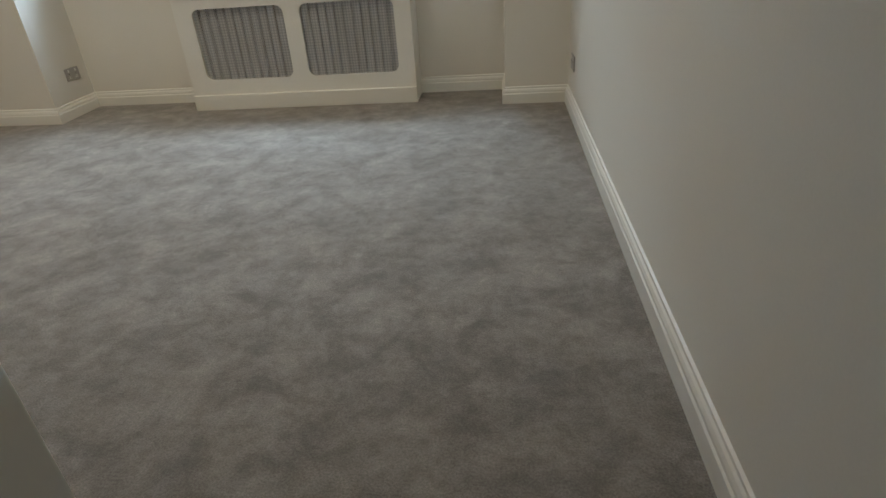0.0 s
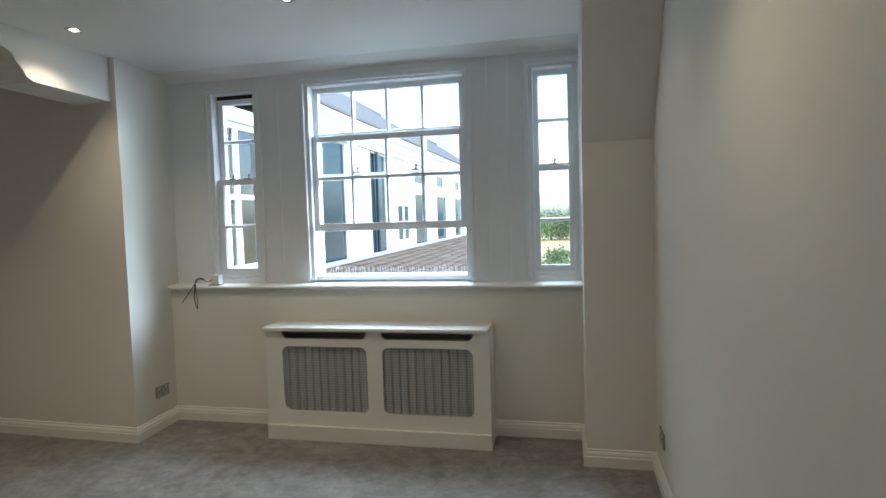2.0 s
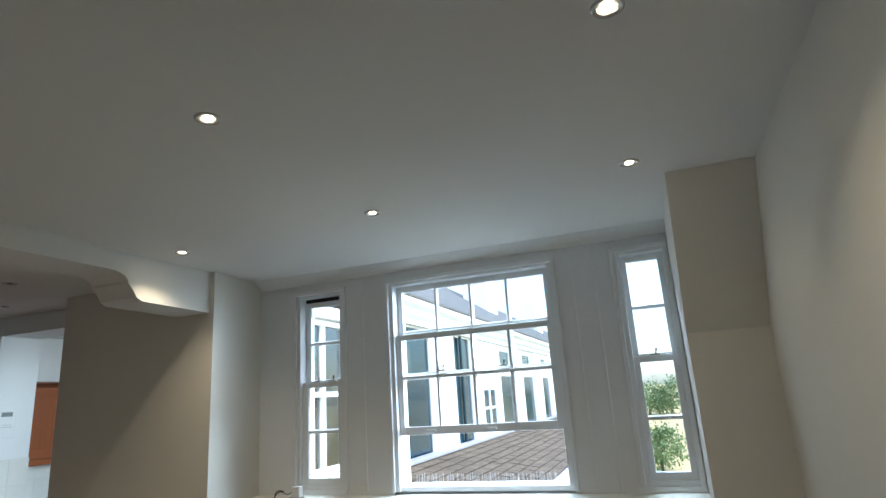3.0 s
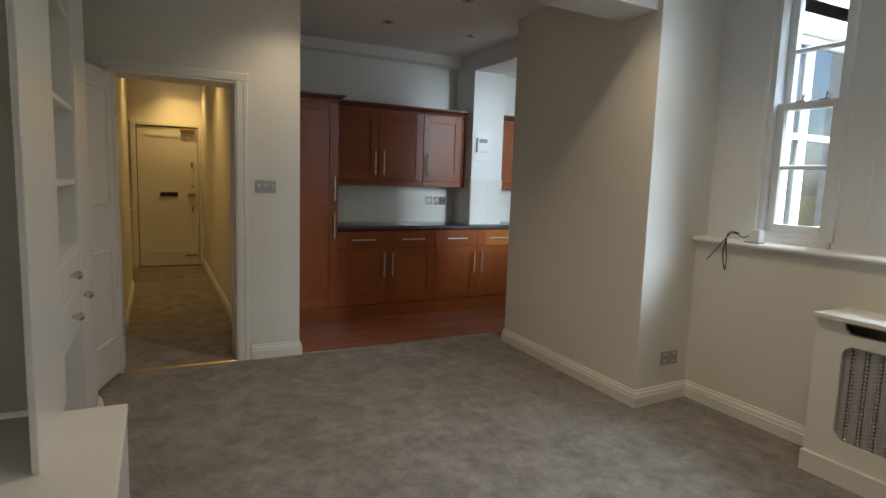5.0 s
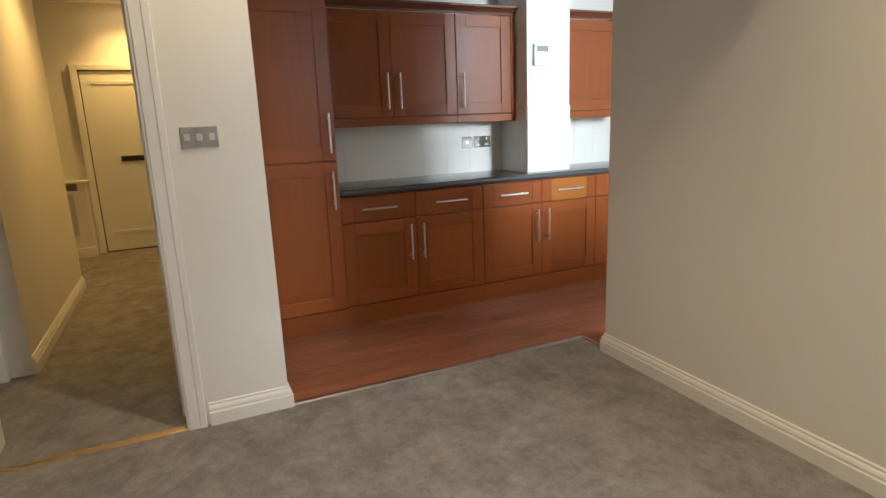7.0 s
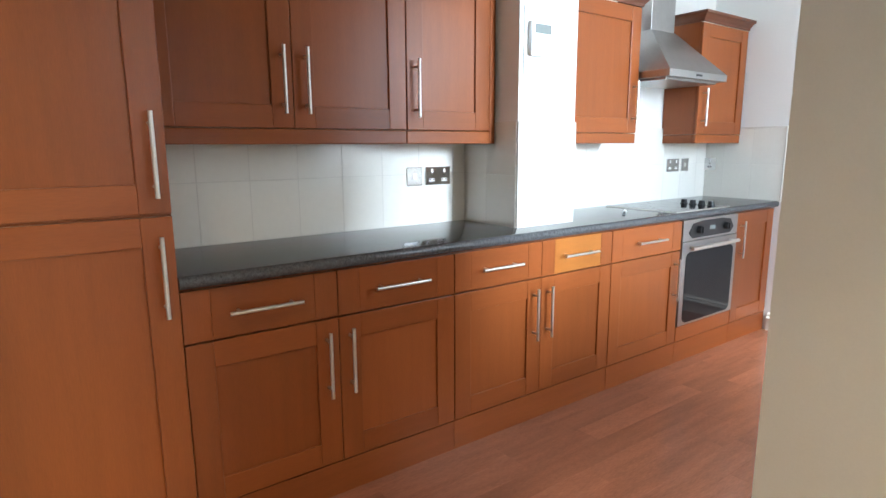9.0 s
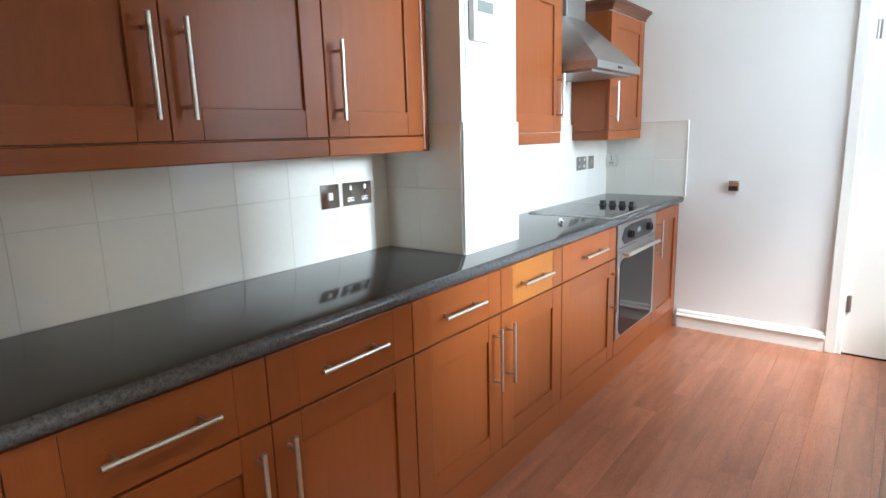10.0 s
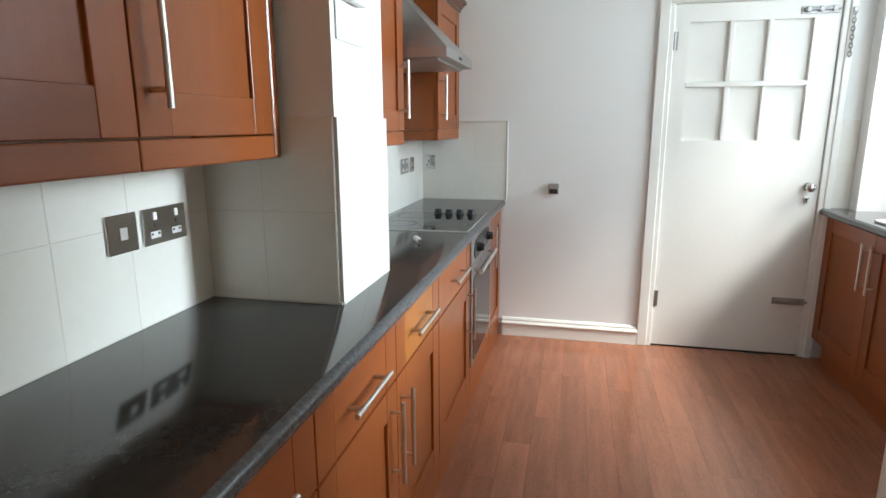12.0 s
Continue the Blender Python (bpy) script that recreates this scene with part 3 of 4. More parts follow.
for z in (0.265, 1.80):
    bm = rod(bmesh.new(), (-4.243, 7.452, z), (-4.243, 7.452, z + 0.10), 0.008)
    box(bm, -4.262, -4.224, 7.455, 7.462, z, z + 0.10)
    part("hinge", bm, M_DULLSTEEL, d5, "steel butt hinge")
bm = rod(bmesh.new(), (-3.46, 7.462, 1.03), (-3.46, 7.452, 1.03), 0.026, 18)
rod(bm, (-3.46, 7.455, 1.03), (-3.46, 7.42, 1.03), 0.011)
ball(bm, (-3.46, 7.41, 1.03), 0.027, 1, 0.75, 1)
part("knob", bm, M_CHROME, d5, "round chrome door knob", smooth=True)
bm = rod(bmesh.new(), (-3.462, 7.462, 0.965), (-3.462, 7.45, 0.965), 0.014, 14)
box(bm, -3.470, -3.454, 7.450, 7.460, 0.935, 0.965, bevel=0.002)
part("keyhole_cover", bm, M_CHROME, d5, "chrome key cover")
for x0, x1, z, nm in ((-3.60, -3.415, 1.99, "top_bolt"), (-3.575, -3.39, 0.345, "bottom_bolt")):
    bm = boxes((x0, x1, 7.455, 7.462, z - 0.022, z + 0.018), bevel=0.002)
    rod(bm, (x0 + 0.01, 7.446, z), (x1, 7.446, z), 0.008)
    for x in (x0 + 0.03, (x0 + x1) / 2, x1 - 0.03):
        box(bm, x - 0.010, x + 0.010, 7.436, 7.457, z - 0.014, z + 0.012, bevel=0.002)
    part(nm, bm, M_DULLSTEEL, d5, "steel slide bolt")
bm = bmesh.new()
for i in range(11):
    zc = 1.965 - i * 0.0215
    for k in range(10):
        a0, a1 = 2 * math.pi * k / 10, 2 * math.pi * (k + 1) / 10
        f = (lambda a: (-3.353 + 0.009 * math.cos(a), 7.430, zc + 0.014 * math.sin(a))) if i % 2 == 0 else (lambda a: (-3.353, 7.430 + 0.009 * math.cos(a), zc + 0.014 * math.sin(a)))
        rod(bm, f(a0), f(a1), 0.0030, 5)
box(bm, -3.362, -3.344, 7.424, 7.437, 1.965, 1.99, bevel=0.002)
part("door_chain", bm, M_DULLSTEEL, d5, "steel door chain hanging")

# doorway by the lobby
d6 = thing("door_6", (0.2, 1.31, 0), "white door lining of the lobby doorway", "", kind="structure")
part("jamb", boxes((0.13, 0.160, 1.19, 1.43, 0, 2.06), bevel=0.003), M_GLOSS, d6)
part("architrave", boxes((0.075, 0.148, 1.418, 1.438, 0, 2.10), bevel=0.005), M_GLOSS, d6)


# ---- radiator cover ----
def radiator_cover(x0, x1, yf, yb, ztop, openings, slots, label, plinth):
    r = thing("radiator_cover", ((x0 + x1) / 2, yb, 0), label, "radiator cover")
    xs = sorted({x0, x1, *[v for o in openings for v in o[:2]]})
    zlo, zhi = openings[0][2], openings[0][3]
    slo = slots[0][2]

    def fillet(cx, cz, sx, sz, rad):
        pts = [(cx, cz)] + [(cx + sx * rad * (1 - math.cos(radians(t))), cz + sz * rad * (1 - math.sin(radians(t)))) for t in range(0, 91, 15)]
        part("corner_fillet", prism(pts, "y", yf + 0.0002, yf + 0.018), M_GLOSS, r)

    for a, b in zip(xs, xs[1:]):
        if any(abs(a - o[0]) < 1e-6 for o in openings):
            part("rail", boxes((a, b, yf, yf + 0.018, 0, zlo)), M_GLOSS, r)
            part("rail", boxes((a, b, yf, yf + 0.018, zhi, slo)), M_GLOSS, r)
        else:
            part("stile", boxes((a, b, yf, yf + 0.018, 0, ztop)), M_GLOSS, r)
    for o in openings:
        for cx, sx in ((o[0], 1), (o[1], -1)):
            fillet(cx, o[2], sx, 1, 0.05)
            fillet(cx, o[3], sx, -1, 0.05)
            fillet(cx, slo, sx, 1, 0.04)
    for o in openings:
        part("grille", boxes((o[0] - 0.02, o[1] + 0.02, yf + 0.019, yf + 0.0205, o[2] - 0.02, o[3] + 0.02)), M_GRILLE, r, "grey perforated metal grille")
    part("side_panel", boxes((x0, x0 + 0.018, yf + 0.018, yb, 0, ztop)), M_GLOSS, r)
    part("side_panel", boxes((x1 - 0.018, x1, yf + 0.018, yb, 0, ztop)), M_GLOSS, r)
    part("shelf", boxes((x0 - 0.008, x1 - 0.006, yf - 0.025, yb, ztop, ztop + 0.025), bevel=0.005), M_GLOSS, r)
    if plinth:
        part("plinth", boxes((x0 - 0.004, x1 + 0.004, yf - 0.022, yf, 0, 0.105), bevel=0.004), M_GLOSS, r)
    # the radiator inside
    yr = yf + 0.026
    bm = boxes((x0 + 0.05, x1 - 0.05, yr + 0.05, yr + 0.075, 0.14, ztop - 0.07))
    n = int((x1 - x0 - 0.11) / 0.058)
    for i in range(n):
        xx = x0 + 0.06 + i * 0.058
        box(bm, xx, xx + 0.036, yr, yr + 0.05, 0.16, ztop - 0.09)
    part("radiator", bm, M_RAD, r, "ribbed grey radiator inside")
    return r


radiator_cover(-1.575, 0.02, 4.995, 5.258, 0.775, [(-1.45, -0.825, 0.205, 0.665), (-0.715, -0.09, 0.205, 0.665)], [(0, 0, 0.72, 0.775)],
               "white boxed radiator cover with two grey grilles", True)


# ---- ceiling downlights ----
def downlight(at, on=True, lamp=M_LAMP):
    x, y = at
    d = thing("downlight", (x, y, CEIL), "lit round recessed ceiling downlight" if on else "unlit round recessed ceiling downlight", "downlight", "ceiling downlights")
    bm = bmesh.new()
    prof = [(0.028, 0.0), (0.030, -0.004), (0.040, -0.007), (0.046, -0.004), (0.047, 0.0)]
    n = 28
    rings = [[bm.verts.new((x + r * math.cos(2 * math.pi * i / n), y + r * math.sin(2 * math.pi * i / n), CEIL + z)) for i in range(n)] for r, z in prof]
    for r, s in zip(rings, rings[1:]):
        for i in range(n):
            bm.faces.new((r[i], r[(i + 1) % n], s[(i + 1) % n], s[i]))
    bmesh.ops.recalc_face_normals(bm, faces=bm.faces)
    part("bezel", bm, M_DULLSTEEL, d, "steel bezel ring", smooth=True)
    part("lamp", rod(bmesh.new(), (x, y, CEIL - 0.003), (x, y, CEIL - 0.0005), 0.016, 24), lamp if on else M_DARK, d)
    return d


LIVING = [(-0.88, 4.17), (0.465, 4.14), (-2.275, 4.245), (-0.89, 2.945), (0.47, 2.94), (-2.25, 2.96), (-3.82, 3.02)]
for q in LIVING:
    downlight(q)
for q in ((-3.85, 4.23), (-4.73, 3.94), (-4.74, 4.76)):
    downlight(q, False)
# the nearer one at x -6.6 is unseen, added to help light the hall
for q in ((-8.77, 2.45), (-6.6, 2.30)):
    downlight(q, True, M_HALL_LAMP)


def spot(x, y, power, col):
    s = bpy.data.lights.new("downlight_beam", "SPOT")
    s.energy, s.color, s.spot_size, s.spot_blend, s.shadow_soft_size = power, col, radians(125), 1.0, 0.012
    ob = new("downlight_beam", s)
    ob.location = (x, y, CEIL - 0.02)


for q in LIVING:
    dim = {(0.465, 4.14): 0.4, (0.47, 2.94): 1.2, (-2.25, 2.96): 1.6, (-3.82, 3.02): 1.3, (-2.275, 4.245): 1.6}.get(q, 1.0)
    spot(*q, SPOT_W * dim, (1.0, 0.74, 0.46))
# far hall lamp's beam, then the added unseen lamp's
for q in ((-8.77, 2.45), (-6.6, 2.30)):
    spot(*q, HALL_W, (1.0, 0.59, 0.18))


# ---- kitchen ----
XF = -5.222  # face of the base doors


def bar_handle(parent, p, q, out=(1, 0, 0), r=0.0065):
    p, q, out = Vector(p), Vector(q), Vector(out)
    d = (q - p).normalized()
    bm = rod(bmesh.new(), p + out * 0.034, q + out * 0.034, r, 12)
    for c in (p + d * 0.032, q - d * 0.032):
        rod(bm, c - out * 0.001, c + out * 0.034, r * 0.85, 10)
    return part("handle", bm, M_STEEL, parent, "steel bar handle", smooth=True)


def shaker(parent, name, y0, y1, z0, z1, xf, handle=None, sgn=1, w=0.085):
    """A framed door: a sunk panel with stiles and rails; faces +x, or -x with sgn -1."""
    g = 0.0015
    y0, y1, z0, z1 = y0 + g, y1 - g, z0 + g, z1 - g
    b = xf - sgn * 0.020
    door = part(name, boxes((b, xf - sgn * 0.009, y0 + w - 0.004, y1 - w + 0.004, z0 + w - 0.004, z1 - w + 0.004)), M_WOOD_V, parent)
    for a, c in ((y0, y0 + w), (y1 - w, y1)):
        part("stile", boxes((b, xf, a, c, z0, z1), bevel=0.0022), M_WOOD_V, door)
    for a, c in ((z0, z0 + w), (z1 - w, z1)):
        part("rail", boxes((b, xf - sgn * 0.0006, y0 + w, y1 - w, a, c), bevel=0.0018), M_WOOD_H, door)
    if handle:
        bar_handle(door, (xf, handle[0], handle[1]), (xf, handle[0], handle[2]), (sgn, 0, 0))
    return door


def drawer(parent, y0, y1, z0, z1, xf, handle, sgn=1, front=M_WOOD_H):
    g = 0.0015
    y0, y1, z0, z1 = y0 + g, y1 - g, z0 + g, z1 - g
    b = xf - sgn * 0.020
    w = 0.085
    dr = part("drawer", boxes((b, xf - sgn * 0.0006, y0 + w, y1 - w, z0, z1), bevel=0.002), front, parent)
    for a, c in ((y0, y0 + w), (y1 - w, y1)):
        part("stile", boxes((b, xf, a, c, z0, z1), bevel=0.002), M_WOOD_V, dr)
    zc = (z0 + z1) / 2
    bar_handle(dr, (xf, handle[0], zc), (xf, handle[1], zc), (sgn, 0, 0))
    return dr


def base_unit(y0, y1, split, label, xf=XF, xb=-5.750, sgn=1):
    u = thing("base_cabinet", ((xf + xb) / 2, (y0 + y1) / 2, 0), label, "kitchen cabinet", "kitchen base cabinets")
    part("body", boxes((xb, xf - sgn * 0.021, y0 + 0.001, y1 - 0.001, 0.13, 0.868)), M_WOOD_V, u)
    part("plinth", boxes((xb, xf - sgn * 0.004, y0, y1, 0.0, 0.13)), M_WOOD_H, u)
    return u


DZ0, DZ1, RZ0, RZ1 = 0.135, 0.690, 0.694, 0.862
# tall larder unit
tall = thing("tall_cabinet", (-5.5, 3.36, 0), "tall cherry wood larder cabinet with two doors", "kitchen cabinet")
part("body", boxes((-5.750, -5.224, 3.065, 3.662, 0.13, 2.055)), M_WOOD_V, tall)
part("plinth", boxes((-5.750, -5.207, 3.065, 3.662, 0.0, 0.13)), M_WOOD_H, tall)
shaker(tall, "door", 3.065, 3.662, 1.102, 2.052, -5.203, (3.622, 1.15, 1.39))
shaker(tall, "door", 3.065, 3.662, 0.135, 1.096, -5.203, (3.622, 0.80, 1.04))
CORN = [(0, 2.055), (0.006, 2.055), (0.010, 2.070), (0.030, 2.092), (0.046, 2.100), (0.046, 2.115), (0, 2.115)]
part("cornice", sweep([(-5.45, 3.664), (-5.205, 3.664), (-5.205, 3.066)][::-1], [(-o, z) for o, z in CORN]), M_WOOD_DARK, tall, "dark moulded cornice")
# base run
uA = base_unit(3.664, 4.70, 4.18, "cherry wood base cabinet with two doors and drawers")
for y0, y1, h, hd in ((3.664, 4.18, 4.132, (3.80, 4.04)), (4.18, 4.70, 4.222, (4.32, 4.56))):
    drawer(uA, y0, y1, RZ0, RZ1, XF, hd)
    shaker(uA, "door", y0, y1, DZ0, DZ1, XF, (h, 0.405, 0.648))
uB = base_unit(4.702, 5.71, 5.2, "cherry wood base cabinet with two doors and drawers")
for y0, y1, h, hd in ((4.702, 5.205, 5.155, (4.83, 5.06)), (5.205, 5.71, 5.248, (5.33, 5.57))):
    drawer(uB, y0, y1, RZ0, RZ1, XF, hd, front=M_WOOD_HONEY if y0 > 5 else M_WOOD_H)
    shaker(uB, "door", y0, y1, DZ0, DZ1, XF, (h, 0.405, 0.648))
uC = base_unit(5.712, 6.338, 6, "cherry wood base cabinet with one door and drawer")
drawer(uC, 5.712, 6.338, RZ0, RZ1, XF, (5.90, 6.15))
shaker(uC, "door", 5.712, 6.338, DZ0, DZ1, XF, (6.285, 0.405, 0.648))
uD = base_unit(6.962, 7.448, 7.2, "narrow cherry wood cabinet beside the oven")
shaker(uD, "door", 6.962, 7.448, DZ0, RZ1, XF, (7.005, 0.57, 0.81))
ovh = thing("oven_housing", (-5.5, 6.65, 0), "cherry wood oven housing under the worktop", "kitchen cabinet", "kitchen base cabinets")
part("body", boxes((-5.750, -5.70, 6.34, 6.96, 0.13, 0.868), (-5.70, -5.245, 6.34, 6.352, 0.13, 0.868), (-5.70, -5.245, 6.948, 6.96, 0.13, 0.868), (-5.70, -5.245, 6.352, 6.948, 0.13, 0.20)), M_WOOD_V, ovh)
part("plinth", boxes((-5.750, -5.226, 6.34, 6.96, 0, 0.13)), M_WOOD_H, ovh)
part("filler", boxes((-5.245, XF, 6.342, 6.958, 0.135, 0.225), bevel=0.002), M_WOOD_H, ovh)

# oven
ov = thing("oven", (-5.45, 6.65, 0.20), "built-in stainless steel electric oven with dark glass", "oven")
part("body", boxes((-5.69, -5.236, 6.354, 6.946, 0.20, 0.866)), M_DARK, ov)
part("front_frame", boxes((-5.236, -5.214, 6.345, 6.955, 0.23, 0.735), bevel=0.004), M_DULLSTEEL, ov, "brushed steel door")
part("window", prism(rounded(6.385, 6.915, 0.245, 0.672, 0.04), "x", -5.215, -5.2115), M_OVENGLASS, ov, "smoked glass window")
part("control_panel", boxes((-5.236, -5.216, 6.345, 6.955, 0.738, 0.864), bevel=0.003), M_DULLSTEEL, ov)
part("fascia", prism([(6.44, 0.752), (6.86, 0.752), (6.90, 0.785), (6.86, 0.838), (6.76, 0.850), (6.54, 0.850), (6.44, 0.838), (6.40, 0.785)], "x", -5.217, -5.213), M_BLACK, ov, "black control fascia")
for y in (6.50, 6.80):
    bm = rod(bmesh.new(), (-5.214, y, 0.80), (-5.190, y, 0.80), 0.024, 20, 0.020)
    box(bm, -5.190, -5.182, y - 0.005, y + 0.005, 0.782, 0.818, bevel=0.002)
    part("knob", bm, M_BLACK, ov, "black control knob", smooth=True)
part("clock", boxes((-5.2135, -5.2115, 6.62, 6.68, 0.79, 0.815)), M_LCD, ov)
bm = rod(bmesh.new(), (-5.178, 6.39, 0.700), (-5.178, 6.91, 0.700), 0.011, 12)
for y in (6.43, 6.87):
    rod(bm, (-5.216, y, 0.700), (-5.178, y, 0.700), 0.009, 10)
part("handle", bm, M_STEEL, ov, "steel oven handle", smooth=True)

# worktop with rounded front edge
edge = [(-5.753, 0.87), (-5.215, 0.87), (-5.205, 0.873), (-5.198, 0.881), (-5.196, 0.890), (-5.198, 0.899), (-5.205, 0.907), (-5.215, 0.910), (-5.753, 0.910)]
wt = thing("worktop", (-5.5, 5.55, 0.87), "dark speckled glossy laminate worktop with rounded edge", "worktop")
bm = prism(edge[5:] + edge[:1], "y", 3.664, 7.457)
part("top", bm, M_GRANITE, wt, smooth=True)
bm = prism([(-5.24, 0.8695), (-5.215, 0.8695), (-5.2045, 0.8725), (-5.1975, 0.8805), (-5.1955, 0.890), (-5.1975, 0.8995), (-5.2045, 0.9075), (-5.215, 0.9104), (-5.24, 0.87)], "y", 3.6635, 7.4565)
part("front_edge", bm, M_EDGE, wt, "mottled grey rounded edge", smooth=True)
part("sealant", boxes((-5.752, -5.744, 3.665, 5.165, 0.910, 0.916), (-5.752, -5.744, 5.555, 7.45, 0.910, 0.916), (-5.358, -5.350, 5.17, 5.55, 0.910, 0.916), (-5.745, -5.355, 5.160, 5.168, 0.910, 0.916), (-5.745, -5.205, 7.448, 7.456, 0.910, 0.916)), M_GROUT, wt)

# hob
hob = thing("hob", (-5.46, 6.555, 0.91), "black glass ceramic hob with four knobs", "hob")
part("glass", boxes((-5.705, -5.225, 6.275, 6.84, 0.911, 0.917), bevel=0.002), M_HOBGLASS, hob)
part("rim", boxes((-5.709, -5.221, 6.270, 6.276, 0.9105, 0.9165), (-5.709, -5.221, 6.839, 6.845, 0.9105, 0.9165), (-5.709, -5.704, 6.276, 6.839, 0.9105, 0.9165), (-5.226, -5.221, 6.276, 6.839, 0.9105, 0.9165)), M_STEEL, hob, "thin steel rim")
for x in (-5.475, -5.415, -5.355, -5.295):
    bm = rod(bmesh.new(), (x, 6.76, 0.917), (x, 6.76, 0.922), 0.024, 20)
    rod(bm, (x, 6.76, 0.922), (x, 6.76, 0.945), 0.020, 20, 0.017)
    part("knob", bm, M_BLACK, hob, "black hob knob", smooth=True)
bm = bmesh.new()
for cx, cy, r in ((-5.58, 6.42, 0.075), (-5.36, 6.42, 0.095), (-5.58, 6.68, 0.09)):
    n = 36
    inner = [bm.verts.new((cx + r * math.cos(2 * math.pi * i / n), cy + r * math.sin(2 * math.pi * i / n), 0.9174)) for i in range(n)]
    outer = [bm.verts.new((cx + (r + .003) * math.cos(2 * math.pi * i / n), cy + (r + .003) * math.sin(2 * math.pi * i / n), 0.9174)) for i in range(n)]
    for i in range(n):
        bm.faces.new((inner[i], outer[i], outer[(i + 1) % n], inner[(i + 1) % n]))
part("zone_rings", bm, M_LCD, hob, "thin grey cooking zone rings")
# small loose cap on the worktop
cap = thing("loose_cap", (-5.39, 6.03, 0.91), "small white and chrome cap lying on the worktop", "cap")
part("cap", rod(bmesh.new(), (-5.40, 6.045, 0.923), (-5.375, 6.005, 0.923), 0.011, 14), M_PLASTIC, cap, smooth=True)
part("stem", rod(bmesh.new(), (-5.375, 6.005, 0.921), (-5.367, 5.993, 0.921), 0.007, 12), M_CHROME, cap, smooth=True)

# wall cabinets
WX = -5.50


def wall_unit(y0, y1, doors, label, ends=(False, False)):
    u = thing("wall_cabinet", (-5.65, (y0 + y1) / 2, 1.30), label, "kitchen cabinet", "kitchen wall cabinets")
    part("body", boxes((-5.750, WX - 0.021, y0 + 0.001, y1 - 0.001, 1.358, 2.056)), M_WOOD_V, u)
    for a, b, h in doors:
        shaker(u, "door", a, b, 1.358, 2.053, WX, (h, 1.41, 1.65), w=0.082)
    part("pelmet", boxes((WX - 0.024, WX - 0.003, y0, y1, 1.300, 1.356), bevel=0.004), M_WOOD_H, u, "light pelmet strip")
    path = [(WX, y0), (WX, y1)]
    if ends[0]:
        path = [(-5.745, y0)] + path
    if ends[1]:
        path = path + [(-5.745, y1)]
    part("cornice", sweep(path, [(-o, z) for o, z in CORN]), M_WOOD_DARK, u, "dark moulded cornice")
    return u


wall_unit(3.666, 4.66, [(3.666, 4.165, 4.123), (4.165, 4.66, 4.214)], "cherry wood wall cabinet with two doors")
u2 = wall_unit(4.662, 5.155, [(4.662, 5.118, 4.705)], "cherry wood wall cabinet with one door")
part("corner_post", boxes((-5.745, WX + 0.001, 5.119, 5.154, 1.302, 2.056), bevel=0.008), M_WOOD_V, u2, "rounded end post")
u3 = wall_unit(5.565, 6.245, [(5.565, 6.245, 6.200)], "cherry wood wall cabinet beside the hood", (False, True))
part("pelmet_return", boxes((-5.745, WX - 0.024, 6.22, 6.244, 1.301, 1.356), bevel=0.003), M_WOOD_H, u3)
u4 = wall_unit(6.885, 7.452, [(6.885, 7.452, 6.935)], "cherry wood wall cabinet in the corner", (True, False))
part("pelmet_return", boxes((-5.745, WX - 0.024, 6.886, 6.91, 1.301, 1.356), bevel=0.003), M_WOOD_H, u4)

# extractor hood
hd = thing("extractor_hood", (-5.6, 6.56, 1.63), "stainless steel chimney extractor hood", "extractor hood")
bm = bmesh.new()
lo = [(-5.750, 6.262), (-5.315, 6.262), (-5.315, 6.868), (-5.750, 6.868)]
hi = [(-5.750, 6.44), (-5.57, 6.44), (-5.57, 6.69), (-5.750, 6.69)]
ringz = [[bm.verts.new((x, y, z)) for x, y in pts] for pts, z in ((lo, 1.668), (lo, 1.706), (hi, 1.97))]
for r, s in zip(ringz, ringz[1:]):
    for i in range(4):
        bm.faces.new((r[i], r[(i + 1) % 4], s[(i + 1) % 4], s[i]))
bm.faces.new(ringz[0][::-1])
bm.faces.new(ringz[-1])
bmesh.ops.recalc_face_normals(bm, faces=bm.faces)
part("canopy", bm, M_DULLSTEEL, hd)
part("chimney", boxes((-5.750, -5.575, 6.445, 6.685, 1.965, 2.60), bevel=0.003), M_DULLSTEEL, hd)
part("filter", boxes((-5.71, -5.36, 6.30, 6.83, 1.655, 1.6685), bevel=0.002), M_DULLSTEEL, hd, "metal grease filter")
part("control_strip", boxes((-5.3155, -5.312, 6.53, 6.59, 1.681, 1.693), bevel=0.001), M_BLACK, hd)


# sockets, switches and the thermostat
def plate(name, at, u, w, h, face, label, category, gangs, material=M_CHROME, rockers=False, group="sockets"):
    """A wall plate on a wall: at is its centre, u the plan direction along the wall, face the way it faces."""
    s = thing(name, at, label, category, group)
    c, u, f = Vector(at), Vector(u), Vector(face)

    def blk(name2, a0, a1, z0, z1, d0, d1, m, lab="", bev=0.0):
        p, q = c + u * a0 + f * d0, c + u * a1 + f * d1
        return part(name2, boxes((p.x, q.x, p.y, q.y, c.z + z0, c.z + z1), bevel=bev), m, s, lab)
    blk("plate", -w / 2, w / 2, -h / 2, h / 2, 0, 0.006, material, bev=0.002)
    for i in range(gangs):
        a = -w / 2 + w * (i + 0.5) / gangs
        if rockers:
            blk("rocker", a - 0.011, a + 0.011, -0.014, 0.014, 0.006, 0.010, M_STEEL, "steel rocker switch", 0.002)
        else:
            blk("rocker", a - 0.006, a + 0.006, 0.016, 0.034, 0.006, 0.0095, M_PLASTIC, "", 0.001)
